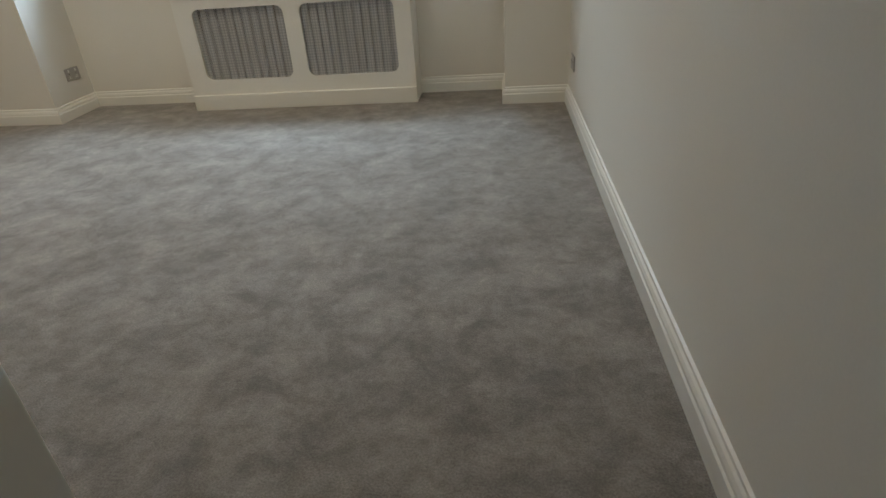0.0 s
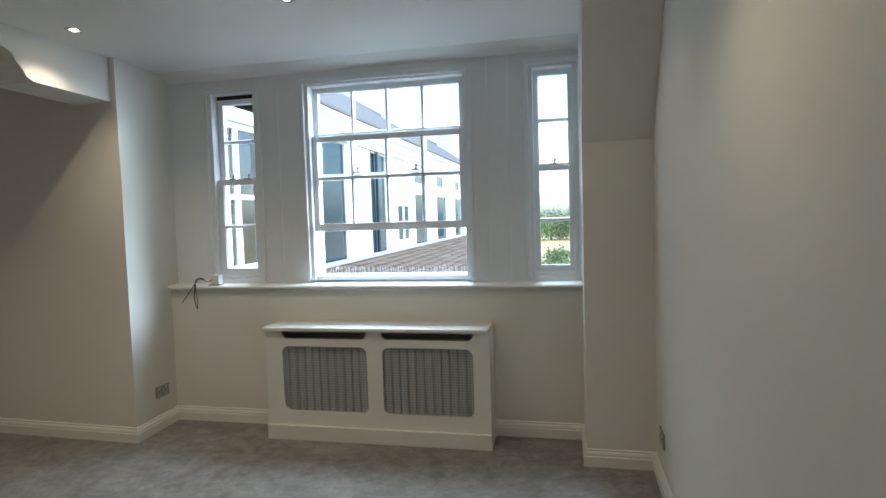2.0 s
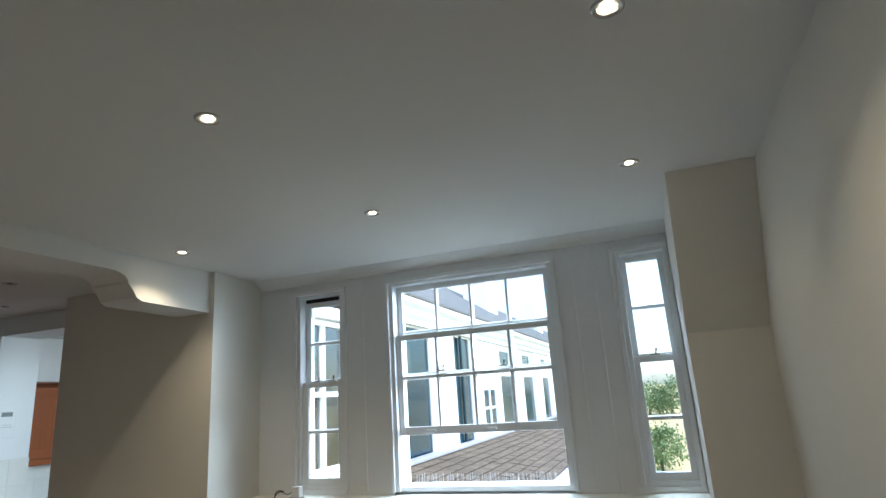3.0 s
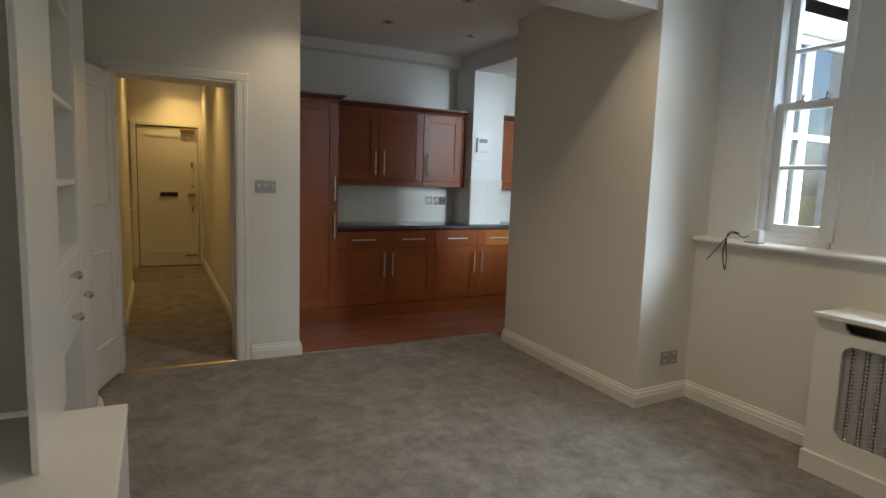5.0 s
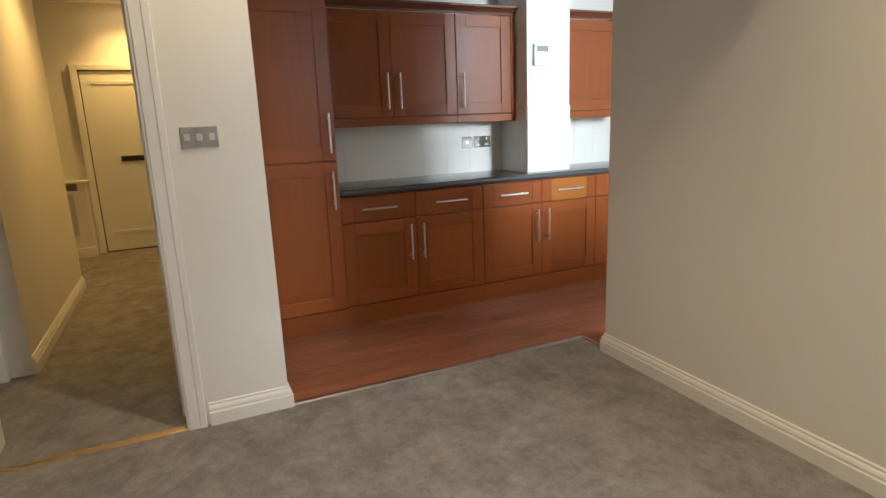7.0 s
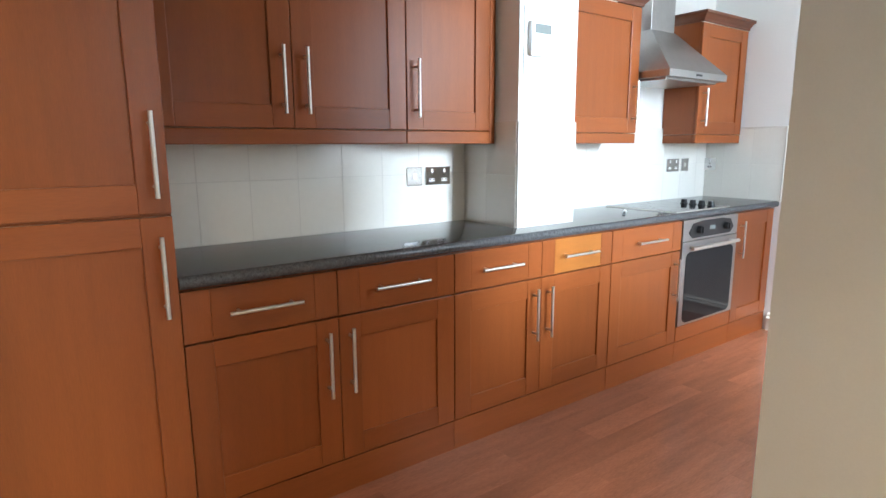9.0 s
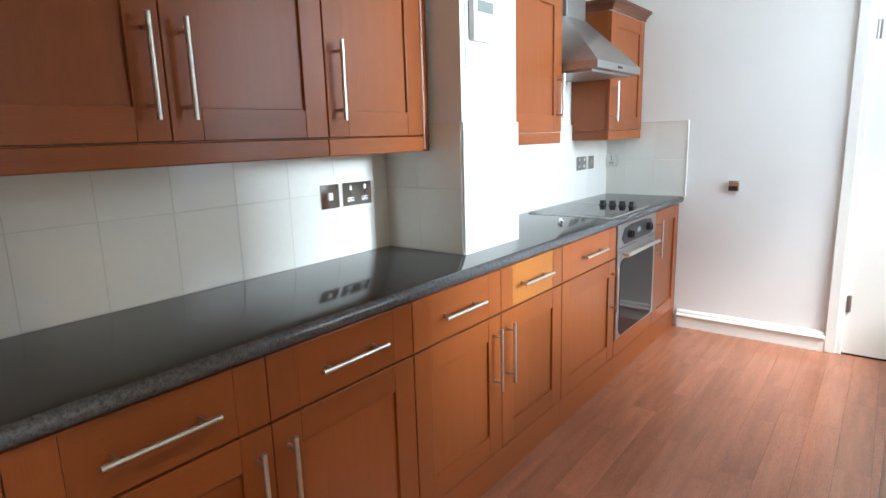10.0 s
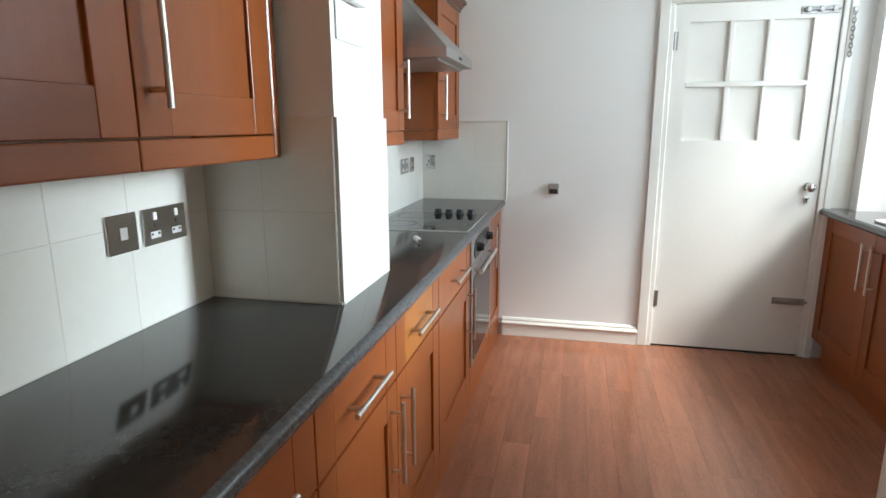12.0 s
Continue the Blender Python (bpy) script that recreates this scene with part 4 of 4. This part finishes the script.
            for du, dz, ww, hh in ((0, 0.004, 0.004, 0.010), (-0.011, -0.018, 0.008, 0.005), (0.011, -0.018, 0.008, 0.005)):
                blk("pin_hole", a + du - ww / 2, a + du + ww / 2, dz - hh / 2, dz + hh / 2, 0.006, 0.0066, M_BLACK)
            blk("insert", a - 0.017, a + 0.017, -0.028, -0.012, 0.0058, 0.0064, M_RAD, "pale insert")
    return s


TX = -5.741
plate("fused_switch", (TX, 4.851, 1.146), (0, 1, 0), 0.088, 0.088, (1, 0, 0), "chrome fused switch on cream tiles", "switch", 1, rockers=True)
plate("socket", (TX, 4.989, 1.146), (0, 1, 0), 0.148, 0.088, (1, 0, 0), "chrome double socket on cream tiles", "socket", 2)
plate("socket", (TX, 7.022, 1.150), (0, 1, 0), 0.148, 0.088, (1, 0, 0), "chrome double socket near the hob", "socket", 2)
plate("fused_switch", (TX, 7.172, 1.150), (0, 1, 0), 0.088, 0.088, (1, 0, 0), "chrome fused switch near the hob", "switch", 1, rockers=True)
plate("socket", (-5.70, 7.446, 1.15), (1, 0, 0), 0.088, 0.088, (0, -1, 0), "chrome single socket on the end tiles", "socket", 1)
plate("light_switch", (-4.288, 2.851, 1.286), (0, 1, 0), 0.146, 0.086, (1, 0, 0), "steel three-gang light switch", "switch", 3, M_DULLSTEEL, True)
plate("socket", (-2.5075, 5.075, 0.282), (0, 1, 0), 0.146, 0.086, (1, 0, 0), "satin steel double socket in the bay", "socket", 2, M_DULLSTEEL)
plate("socket", (1.018, 4.60, 0.292), (0, 1, 0), 0.146, 0.086, (-1, 0, 0), "satin steel double socket on the long wall", "socket", 2, M_DULLSTEEL)
ph = thing("wall_outlet", (-4.89, 7.458, 0.99), "small chrome wall outlet with dark lower half", "outlet")
part("plate", boxes((-4.925, -4.862, 7.430, 7.459, 0.958, 1.025), bevel=0.003), M_CHROME, ph)
part("cover", boxes((-4.918, -4.868, 7.420, 7.431, 0.962, 0.990), bevel=0.003), M_BLACK, ph, "black lower cover")
th = thing("thermostat", (-5.345, 5.29, 1.76), "white wall control panel with grey display", "thermostat")
part("back_plate", boxes((-5.359, -5.354, 5.195, 5.395, 1.59, 1.905), bevel=0.0015), M_PLASTIC, th, "thin white mounting board")
part("case", boxes((-5.354, -5.328, 5.215, 5.352, 1.688, 1.838), bevel=0.006), M_PLASTIC, th)
part("display", boxes((-5.3285, -5.3265, 5.236, 5.336, 1.786, 1.826)), M_LCD, th, "grey display")
for dy in (0.03, 0.058, 0.086):
    part("button", boxes((-5.3285, -5.3255, 5.225 + dy, 5.243 + dy, 1.708, 1.716), bevel=0.001), M_RAD, th)

# sink run under the kitchen window
SX = -3.345
for y0, y1 in ((6.31, 7.44), (5.60, 6.308)):
    us = thing("base_cabinet", (-3.1, (y0 + y1) / 2, 0), "cherry wood sink cabinet with two doors", "kitchen cabinet", "kitchen base cabinets")
    xback = -2.96
    part("body", boxes((SX + 0.021, xback, y0 + 0.001, min(y1 - 0.001, 7.355), 0.13, 0.868)), M_WOOD_V, us)
    part("plinth", boxes((SX + 0.032, xback, y0, min(y1, 7.355), 0, 0.13)), M_WOOD_H, us)
    mid = (y0 + y1) / 2
    shaker(us, "door", y0, mid, 0.135, 0.862, SX, (mid - 0.045, 0.57, 0.81), -1, w=0.075)
    shaker(us, "door", mid, y1, 0.135, 0.862, SX, (mid + 0.045, 0.57, 0.81), -1, w=0.075)
wt2 = thing("worktop", (-3.1, 6.5, 0.87), "dark speckled worktop under the kitchen window", "worktop")
part("top", boxes((-3.372, -3.242, 5.60, 7.452, 0.872, 0.910), (-3.242, -2.952, 5.60, 7.355, 0.872, 0.910)), M_GRANITE, wt2)
part("front_edge", prism([(-3.372, 0.872), (-3.384, 0.878), (-3.388, 0.891), (-3.384, 0.904), (-3.372, 0.9105)], "y", 5.60, 7.452), M_EDGE, wt2, smooth=True)
sk = thing("sink", (-3.13, 6.55, 0.91), "white inset sink with chrome mixer tap", "sink")
part("rim", boxes((-3.32, -2.98, 6.10, 6.98, 0.911, 0.922), bevel=0.004), M_PLASTIC, sk)
bm = rod(bmesh.new(), (-3.02, 6.85, 0.92), (-3.02, 6.85, 1.08), 0.014, 14)
rod(bm, (-3.02, 6.85, 1.08), (-3.17, 6.80, 1.11), 0.011, 14)
rod(bm, (-3.17, 6.80, 1.11), (-3.175, 6.80, 1.08), 0.011, 14)
part("tap", bm, M_CHROME, sk, "chrome mixer tap", smooth=True)
w4 = thing("window_4", (-2.83, 6.45, 1.02), "large white framed kitchen window", "", kind="structure")
for a, b in ((5.56, 5.62), (6.12, 6.17), (6.72, 6.77), (7.29, 7.35)):
    part("window_frame", boxes((-2.88, -2.80, a, b, 1.03, 2.57), bevel=0.004), M_SASH, w4)
for a, b in ((1.03, 1.09), (1.78, 1.83), (2.51, 2.57)):
    for y0, y1 in ((5.62, 6.12), (6.17, 6.72), (6.77, 7.29)):
        part("window_frame", boxes((-2.878, -2.802, y0, y1, a, b), bevel=0.004), M_SASH, w4)
for y0, y1 in ((5.62, 6.12), (6.17, 6.72), (6.77, 7.29)):
    for a, b in ((1.09, 1.78), (1.83, 2.51)):
        p = part("pane", boxes((-2.842, -2.838, y0, y1, a, b)), M_GLASS_K, w4)
        p.visible_shadow = False

# ---- built-in unit beside the hall door ----
bk = thing("bookcase", (-2.75, 1.62, 0), "white painted built-in bookcase with drawers and cupboard", "bookcase")
YF, YB = 1.82, 1.425
part("side_panel", boxes((-3.575, -3.55, YB, YF - 0.001, 0, 2.45), bevel=0.002), M_GLOSS, bk)
part("side_panel", boxes((-3.008, -2.975, YB, YF, 0, 2.45), bevel=0.003), M_GLOSS, bk)
part("bead", boxes((-3.000, -2.983, YF, YF + 0.008, 0.11, 2.44), bevel=0.003), M_GLOSS, bk)
part("side_panel", boxes((-2.42, -2.39, YB, YF - 0.02, 0.502, 2.45), bevel=0.002), M_GLOSS, bk)
part("front_panel", boxes((-2.42, -1.85, YF - 0.02, YF, 0.502, 2.45), bevel=0.003), M_GLOSS, bk)
part("back_panel", boxes((-3.55, -3.008, YB, YB + 0.012, 0, 2.45)), M_GLOSS, bk)
part("back_panel", boxes((-2.975, -2.42, YB, YB + 0.012, 0, 2.45)), M_GLOSS, bk)
part("top", boxes((-3.59, -1.84, YB, YF + 0.02, 2.45, 2.49), bevel=0.004), M_GLOSS, bk)
for z in (0.12, 0.69, 1.038, 1.323, 1.64, 2.02):
    part("shelf", boxes((-2.975, -2.42, YB + 0.012, YF - 0.005, z - 0.022, z), bevel=0.002), M_GLOSS, bk)
for z0, z1, zc in ((0.695, 0.848, 0.774), (0.853, 1.012, 0.944)):
    drw = part("drawer", boxes((-2.973, -2.422, YF - 0.02, YF + 0.001, z0, z1), bevel=0.003), M_GLOSS, bk)
    bm = rod(bmesh.new(), (-2.65, YF, zc), (-2.65, YF + 0.018, zc), 0.010, 12)
    ball(bm, (-2.65, YF + 0.028, zc), 0.018)
    part("knob", bm, M_CHROME, drw, "round chrome knob", smooth=True)
dr = part("door", boxes((-3.548, -3.011, YF - 0.02, YF + 0.002, 0.115, 2.44), bevel=0.003), M_GLOSS, bk)
bm = rod(bmesh.new(), (-3.035, YF, 0.79), (-3.035, YF + 0.018, 0.79), 0.010, 12)
ball(bm, (-3.035, YF + 0.028, 0.79), 0.018)
part("knob", bm, M_CHROME, dr, "round chrome knob", smooth=True)
part("plinth", sweep([(-3.576, 1.60), (-3.576, YF + 0.003), (-2.42, YF + 0.003)], SKIRT), M_GLOSS, bk)
bm = bmesh.new()
for z in (0.42, 0.60, 1.10, 1.21, 1.43, 1.56, 1.85):
    rod(bm, (-2.976, 1.72, z), (-2.9735, 1.72, z), 0.004, 8)
part("pin_holes", bm, M_DARK, bk, "shelf pin holes")
lc = thing("low_cabinet", (-1.9, 1.7, 0), "low white painted built-in cabinet", "cabinet")
part("body", boxes((-2.335, -1.30, YB, 2.0, 0.0, 0.47), bevel=0.002), M_GLOSS, lc)
part("top", boxes((-2.34, -1.285, YB, 2.022, 0.47, 0.50), bevel=0.006), M_GLOSS, lc)
for a, b in ((-2.32, -1.83), (-1.825, -1.32)):
    part("door", boxes((a, b, 2.001, 2.018, 0.06, 0.455), bevel=0.003), M_GLOSS, lc)

# hall radiator cover
hr = thing("radiator_cover", (-9.1, 1.4, 0), "cream boxed radiator cover in the hallway", "radiator cover")
part("front_board", boxes((-8.95, -8.93, 0.90, 1.835, 0.0, 0.24), (-8.95, -8.93, 0.90, 1.835, 0.70, 0.74), (-8.95, -8.93, 1.70, 1.835, 0.24, 0.70), (-8.95, -8.93, 0.90, 1.04, 0.24, 0.70), (-8.95, -8.93, 1.75, 1.835, 0.74, 0.82)), M_GLOSS, hr)
part("side_panel", boxes((-9.145, -8.95, 1.817, 1.835, 0, 0.82)), M_GLOSS, hr)
part("shelf", boxes((-9.145, -8.90, 0.90, 1.86, 0.82, 0.845), bevel=0.004), M_GLOSS, hr)
part("grille", boxes((-8.955, -8.951, 1.0, 1.72, 0.22, 0.72)), M_RAD, hr, "grey grille sheet")
part("plinth", boxes((-8.93, -8.91, 0.90, 1.84, 0, 0.11), bevel=0.004), M_GLOSS, hr)

# aerial box and loose cables on the sill
ab = thing("aerial_box", (-2.13, 5.27, 1.066), "small white aerial socket box on the sill", "socket box")
part("box", boxes((-2.155, -2.09, 5.25, 5.30, 1.070, 1.145), bevel=0.004), M_PLASTIC, ab)
part("connector", rod(bmesh.new(), (-2.154, 5.275, 1.105), (-2.175, 5.275, 1.105), 0.008, 10), M_DULLSTEEL, ab)
part("base", boxes((-2.18, -2.085, 5.245, 5.305, 1.0665, 1.071)), M_BLACK, ab)


def cable(name, pts, r, label):
    cu = bpy.data.curves.new(name, "CURVE")
    cu.dimensions, cu.bevel_depth, cu.bevel_resolution = "3D", r, 2
    s = cu.splines.new("BEZIER")
    s.bezier_points.add(len(pts) - 1)
    for b, p in zip(s.bezier_points, pts):
        b.co = p
        b.handle_left_type = b.handle_right_type = "AUTO"
    cu.materials.append(M_CABLE)
    return tagged(new(name, cu), label, "cable", "loose cables")


cable("cable", [(-2.225, 5.262, 1.108), (-2.262, 5.245, 1.112), (-2.275, 5.222, 1.085), (-2.33, 5.213, 1.01), (-2.395, 5.213, 0.935)], 0.0032, "black loose cable hanging over the sill")
cable("cable", [(-2.235, 5.258, 1.112), (-2.265, 5.235, 1.108), (-2.278, 5.212, 1.04), (-2.280, 5.212, 0.94), (-2.265, 5.214, 0.888)], 0.0034, "black loose cable hanging over the sill")
cable("cable", [(-2.23, 5.265, 1.115), (-2.268, 5.238, 1.118), (-2.268, 5.212, 1.05), (-2.258, 5.212, 0.95), (-2.262, 5.214, 0.892)], 0.003, "black loose cable hanging over the sill")
cable("cable", [(-2.17, 5.275, 1.105), (-2.20, 5.27, 1.092), (-2.235, 5.262, 1.108)], 0.003, "short cable into the aerial box")

# ---- outside ----
GZ = -4.0
solid("ground", boxes((-1500, 1500, -1500, 1500, GZ - 0.5, GZ)), M_GRASS, "dry pale meadow grass")
hs = thing("house", (-6.0, 15, GZ), "long white rendered wing with dark glazing and slate roof", "house")
HX = -2.95
PIERS = [(7.75, 8.3), (10.22, 11.3), (12.35, 14.4), (15.8, 16.7), (18.2, 19.3), (20.6, 21.9), (23.3, 24.6), (26, 27.3), (28.7, 30), (31.4, 40)]
part("wall", boxes((-12, HX - 0.25, 7.75, 40, GZ, 2.9)), M_RENDER, hs)
for a, b in PIERS:
    part("pier", boxes((HX - 0.26, HX, a, b, GZ, 2.78), bevel=0.01), M_RENDER, hs)
for k, ((a0, a), (b, b0)) in enumerate(zip(PIERS, PIERS[1:])):
    lights = [(0.2, 2.78)] if k < 2 else [(0.2, 2.11), (2.35, 2.68)]
    for za, zb in lights:
        wq = part("window", boxes((HX - 0.255, HX - 0.07, a, b, za, zb)), M_BLUE, hs, "dark blue glazing")
        part("frame", boxes((HX - 0.07, HX - 0.04, a, a + 0.04, za, zb), (HX - 0.07, HX - 0.04, b - 0.04, b, za, zb), (HX - 0.07, HX - 0.045, a + 0.04, b - 0.04, zb - 0.03, zb)), M_RENDER, wq)
    if k >= 2:
        part("spandrel", boxes((HX - 0.255, HX - 0.03, a, b, 2.112, 2.348), (HX - 0.255, HX - 0.03, a, b, 2.682, 2.78), bevel=0.004), M_RENDER, hs)
        part("spandrel", boxes((HX - 0.255, HX - 0.04, a + (b - a) * 0.75, b, 2.35, 2.68)), M_RENDER, hs)
part("cornice", prism([(HX - 0.3, 2.785), (HX + 0.03, 2.785), (HX + 0.04, 2.86), (HX + 0.10, 2.92), (HX + 0.10, 3.00), (HX + 0.18, 3.06), (HX + 0.18, 3.14), (HX - 0.3, 3.14)], "y", 7.75, 40), M_RENDER, hs)
roof = part("roof", prism([(HX + 0.20, 3.145), (HX + 0.20, 3.18), (-6.5, 5.6), (-12, 5.6), (-12, 3.145)], "y", 7.9, 40), M_SLATE, hs)
for y in (19, 27):
    part("chimney", boxes((-5.2, -4.4, y, y + 1.2, 4.0, 6.0), bevel=0.02), M_RENDER, roof)
bm = bmesh.new()
for k in range(2):
    rod(bm, (HX - 0.03, 11.35 + 0.4 * k, 0.9), (HX - 0.03, 11.35 + 0.4 * k, 2.79), 0.03, 10)
part("downpipes", bm, M_BLUE, hs, "dark downpipes")
swn = part("window", boxes((HX - 0.02, HX + 0.012, 12.82, 13.72, 1.05, 1.80)), M_BLUE, hs, "small window")
part("frame", boxes((HX, HX + 0.04, 12.77, 13.77, 1.0, 1.06), (HX, HX + 0.04, 12.77, 13.77, 1.78, 1.84), (HX, HX + 0.04, 12.77, 12.83, 1.06, 1.78), (HX, HX + 0.04, 13.24, 13.30, 1.06, 1.78), (HX, HX + 0.04, 13.71, 13.77, 1.06, 1.78), (HX, HX + 0.035, 12.83, 13.71, 1.40, 1.45)), M_RENDER, swn)
# lean-to roof of clay tiles, in overlapping courses
lt = thing("lean_to_roof", (-2.2, 15, 0.4), "weathered clay tile lean-to roof below the windows", "roof")
RX0, RZA, RX1, RZB = HX, 0.87, -1.25, 0.42
part("deck", prism([(RX0, RZA - 0.03), (RX1, RZB - 0.03), (RX1, RZB - 0.2), (RX0, RZB - 0.2)], "y", 6.2, 34), M_LEAD, lt)
rows, vs, fs = 11, [], []
sl = Vector((RX1 - RX0, 0, RZB - RZA)) / rows
up = Vector((-(sl.z), 0, sl.x)).normalized()
for r in range(rows):
    y = 6.2 - (0.1 if r % 2 else 0)
    while y < 33.5:
        w = 0.20
        o = Vector((RX0, 0, RZA)) + sl * r
        lift = random.uniform(0.008, 0.024)
        a = o - sl * 0.25 + up * 0.004
        b = o + sl * 1.02 + up * (0.012 + lift)
        base = len(vs)
        for p in (a, b):
            for yy in (y + 0.004, y + w - 0.004):
                vs.append((p.x, yy, p.z))
                vs.append((p.x - up.x * 0.016, yy, p.z - up.z * 0.016))
        fs += [(base, base + 4, base + 6, base + 2), (base + 4, base + 5, base + 7, base + 6), (base, base + 1, base + 5, base + 4), (base + 2, base + 6, base + 7, base + 3)]
        y += w
me = bpy.data.meshes.new("tiles")
me.from_pydata([tuple(Vector(v) - ORIGIN[lt.name]) for v in vs], [], fs)
me.materials.append(M_ROOFTILE)
tl = new("tiles", me)
tl.parent = lt
tagged(tl, kind="stuff")
part("flashing", boxes((RX0 - 0.01, RX0 + 0.18, 6.2, 34, RZA - 0.02, RZA + 0.03), bevel=0.01), M_LEAD, lt)
part("gutter", boxes((RX1 - 0.02, RX1 + 0.14, 6.2, 34, RZB - 0.14, RZB - 0.02), bevel=0.02), M_RENDER, lt, "white gutter")
part("wall", boxes((RX0 - 0.02, RX1 - 0.1, 6.4, 33.8, GZ, RZB - 0.2)), M_RENDER, lt)


def tree(at, height, spread, seed, label):
    rng = random.Random(seed)
    x, y = at
    t = thing("tree", (x, y, GZ), label, "tree", "trees beyond the meadow")
    bm = rod(bmesh.new(), (x, y, GZ), (x, y, GZ + height * 0.55), 0.035 * height, 8, 0.015 * height)
    for _ in range(6):
        a = rng.uniform(0, 6.28)
        z0 = GZ + height * rng.uniform(0.25, 0.5)
        rod(bm, (x, y, z0), (x + math.cos(a) * spread * 0.6, y + math.sin(a) * spread * 0.6, z0 + height * 0.25), 0.014 * height, 6, 0.004 * height)
    part("trunk", bm, M_BARK, t)
    vs, fs = [], []
    for _ in range(46):
        a, rr, zz = rng.uniform(0, 6.28), spread * math.sqrt(rng.random()), rng.random()
        k = math.sqrt(max(0.05, 1 - (1.6 * zz - 0.7) ** 2))
        c = Vector((x + math.cos(a) * rr * k, y + math.sin(a) * rr * k, GZ + height * (0.12 + 0.78 * zz)))
        for _ in range(60):
            p = c + Vector([rng.gauss(0, 1) for _ in range(3)]) * spread * 0.17
            s = 0.022 * height * rng.uniform(0.6, 1.4)
            q = Euler([rng.uniform(0, 6.28) for _ in range(3)]).to_matrix()
            n = len(vs)
            vs += [tuple(p + q @ Vector(v) - Vector((x, y, GZ))) for v in ((-s, -s * .6, 0), (s, -s * .6, 0), (s * .8, s * .6, s * .2), (-s * .8, s * .6, -s * .2))]
            fs.append((n, n + 1, n + 2, n + 3))
    me = bpy.data.meshes.new("crown")
    me.from_pydata(vs, [], fs)
    me.materials.append(M_LEAF)
    c = new("crown", me)
    c.parent = t
    return t


rng = random.Random(5)
for i in range(14):
    tree((-34 + i * 4.0 + rng.uniform(-1.2, 1.2), 112 + rng.uniform(-6, 6)), rng.uniform(5.2, 6.4), rng.uniform(3.4, 4.2), 20 + i, "broad green leafy tree beyond the meadow")
tree((-0.35, 44), 2.9, 1.5, 77, "young green bushy tree on the meadow")


# ---- small repeated pieces last: tiles and planks ----
def tile_set(name, origin, u, length, n_up, face, z0=0.912, w=0.2045, h=0.2445, first=0.0):
    """Ceramic tiles over a bed of grout on a wall: origin is the plan point where the row begins."""
    o, u, f = Vector(origin), Vector(u), Vector(face)
    bed = thing(name, (o.x, o.y, z0), "cream ceramic splashback tiles with pale grout", "tiles")
    p, q = o, o + u * length + f * 0.0098
    part("grout", boxes((p.x, q.x, p.y, q.y, z0 - 0.004, z0 + n_up * h)), M_GROUT, bed)
    cuts = [0.0]
    c = first if first > 0.02 else w
    while c < length - 0.02:
        cuts.append(c)
        c += w
    cuts.append(length)
    shared = {}
    for r in range(n_up):
        for a, b in zip(cuts, cuts[1:]):
            key = round(b - a, 4)
            if key not in shared:
                bm = bmesh.new()
                g = 0.0010
                pp, qq = u * g + f * 0.004, u * (key - g) + f * 0.0105
                box(bm, pp.x, qq.x, pp.y, qq.y, g, h - g, bevel=0.0010, seg=1)
                me = bpy.data.meshes.new("tile")
                bm.to_mesh(me)
                bm.free()
                me.materials.append(M_TILE)
                shared[key] = me
            t = new("tile", shared[key])
            t.parent = bed
            t.location = u * a + Vector((0, 0, r * h))
    return bed




def V3(a):
    return (a[0], a[1], 0.0)


for nm, o, u, ln, n, f, first in (
        ("splashback", (-5.7525, 3.664), (0, 1), 1.504, 2, (1, 0), 0.192),
        ("splashback", (-5.7525, 5.552), (0, 1), 1.905, 2, (1, 0), 0.14),
        ("splashback", (-5.742, 5.1715), (1, 0), 0.3795, 2, (0, -1), 0.17),
        ("splashback", (-5.3615, 5.166), (0, 1), 0.388, 2, (1, 0), 0.0),
        ("splashback", (-5.742, 7.4615), (1, 0), 0.548, 2, (0, -1), 0.135),
        ("splashback", (-3.333, 7.4615), (1, 0), 0.092, 2, (0, -1), 0.0)):
    tile_set(nm, V3(o), V3(u), ln, n, V3(f), first=first)
part("trim_strip", boxes((-5.196, -5.186, 7.446, 7.4615, 0.912, 1.405), (-5.742, -5.186, 7.446, 7.4615, 1.402, 1.410), bevel=0.002), M_GROUT, [o for o in bpy.data.objects if o.name.startswith("splashback") and abs(o.location.y - 7.4615) < 1e-3 and o.location.x < -5][0])

# laminate planks along the kitchen
PW = 0.121
plank_mesh = {}
fl = thing("floor_laminate", (-4.6, 5.2, 0), "reddish brown wood laminate plank floor", "", kind="structure")
strips = [(-4.30 - PW * (k + 1), -4.30 - PW * k, 3.105 if k < 2 else 3.065) for k in range(8)]
strips += [(-4.30 + PW * k, -4.30 + PW * (k + 1), 4.866) for k in range(2)]
strips += [(-4.058 + PW * k, -4.058 + PW * (k + 1), 5.185) for k in range(7)]
lay = random.Random(11)
for xa, xb, start in strips:
    y = start - lay.uniform(0.05, 0.6)
    while y < 7.455:
        length = round(lay.choice((0.42, 0.56, 0.70, 0.84, 0.98)), 2)
        a, b = max(y, start), min(y + length, 7.456)
        if b - a > 0.02:
            key = (round(xb - xa, 4), round(b - a, 4))
            if key not in plank_mesh:
                bm = boxes((0.0003, key[0] - 0.0003, 0.0003, key[1] - 0.0003, -0.012, 0.0))
                me = bpy.data.meshes.new("plank")
                bm.to_mesh(me)
                bm.free()
                me.materials.append(M_PLANK)
                plank_mesh[key] = me
            p = new("plank", plank_mesh[key])
            p.parent = fl
            p.location = (xa + 4.6, a - 5.2, 0.001)
        y += length
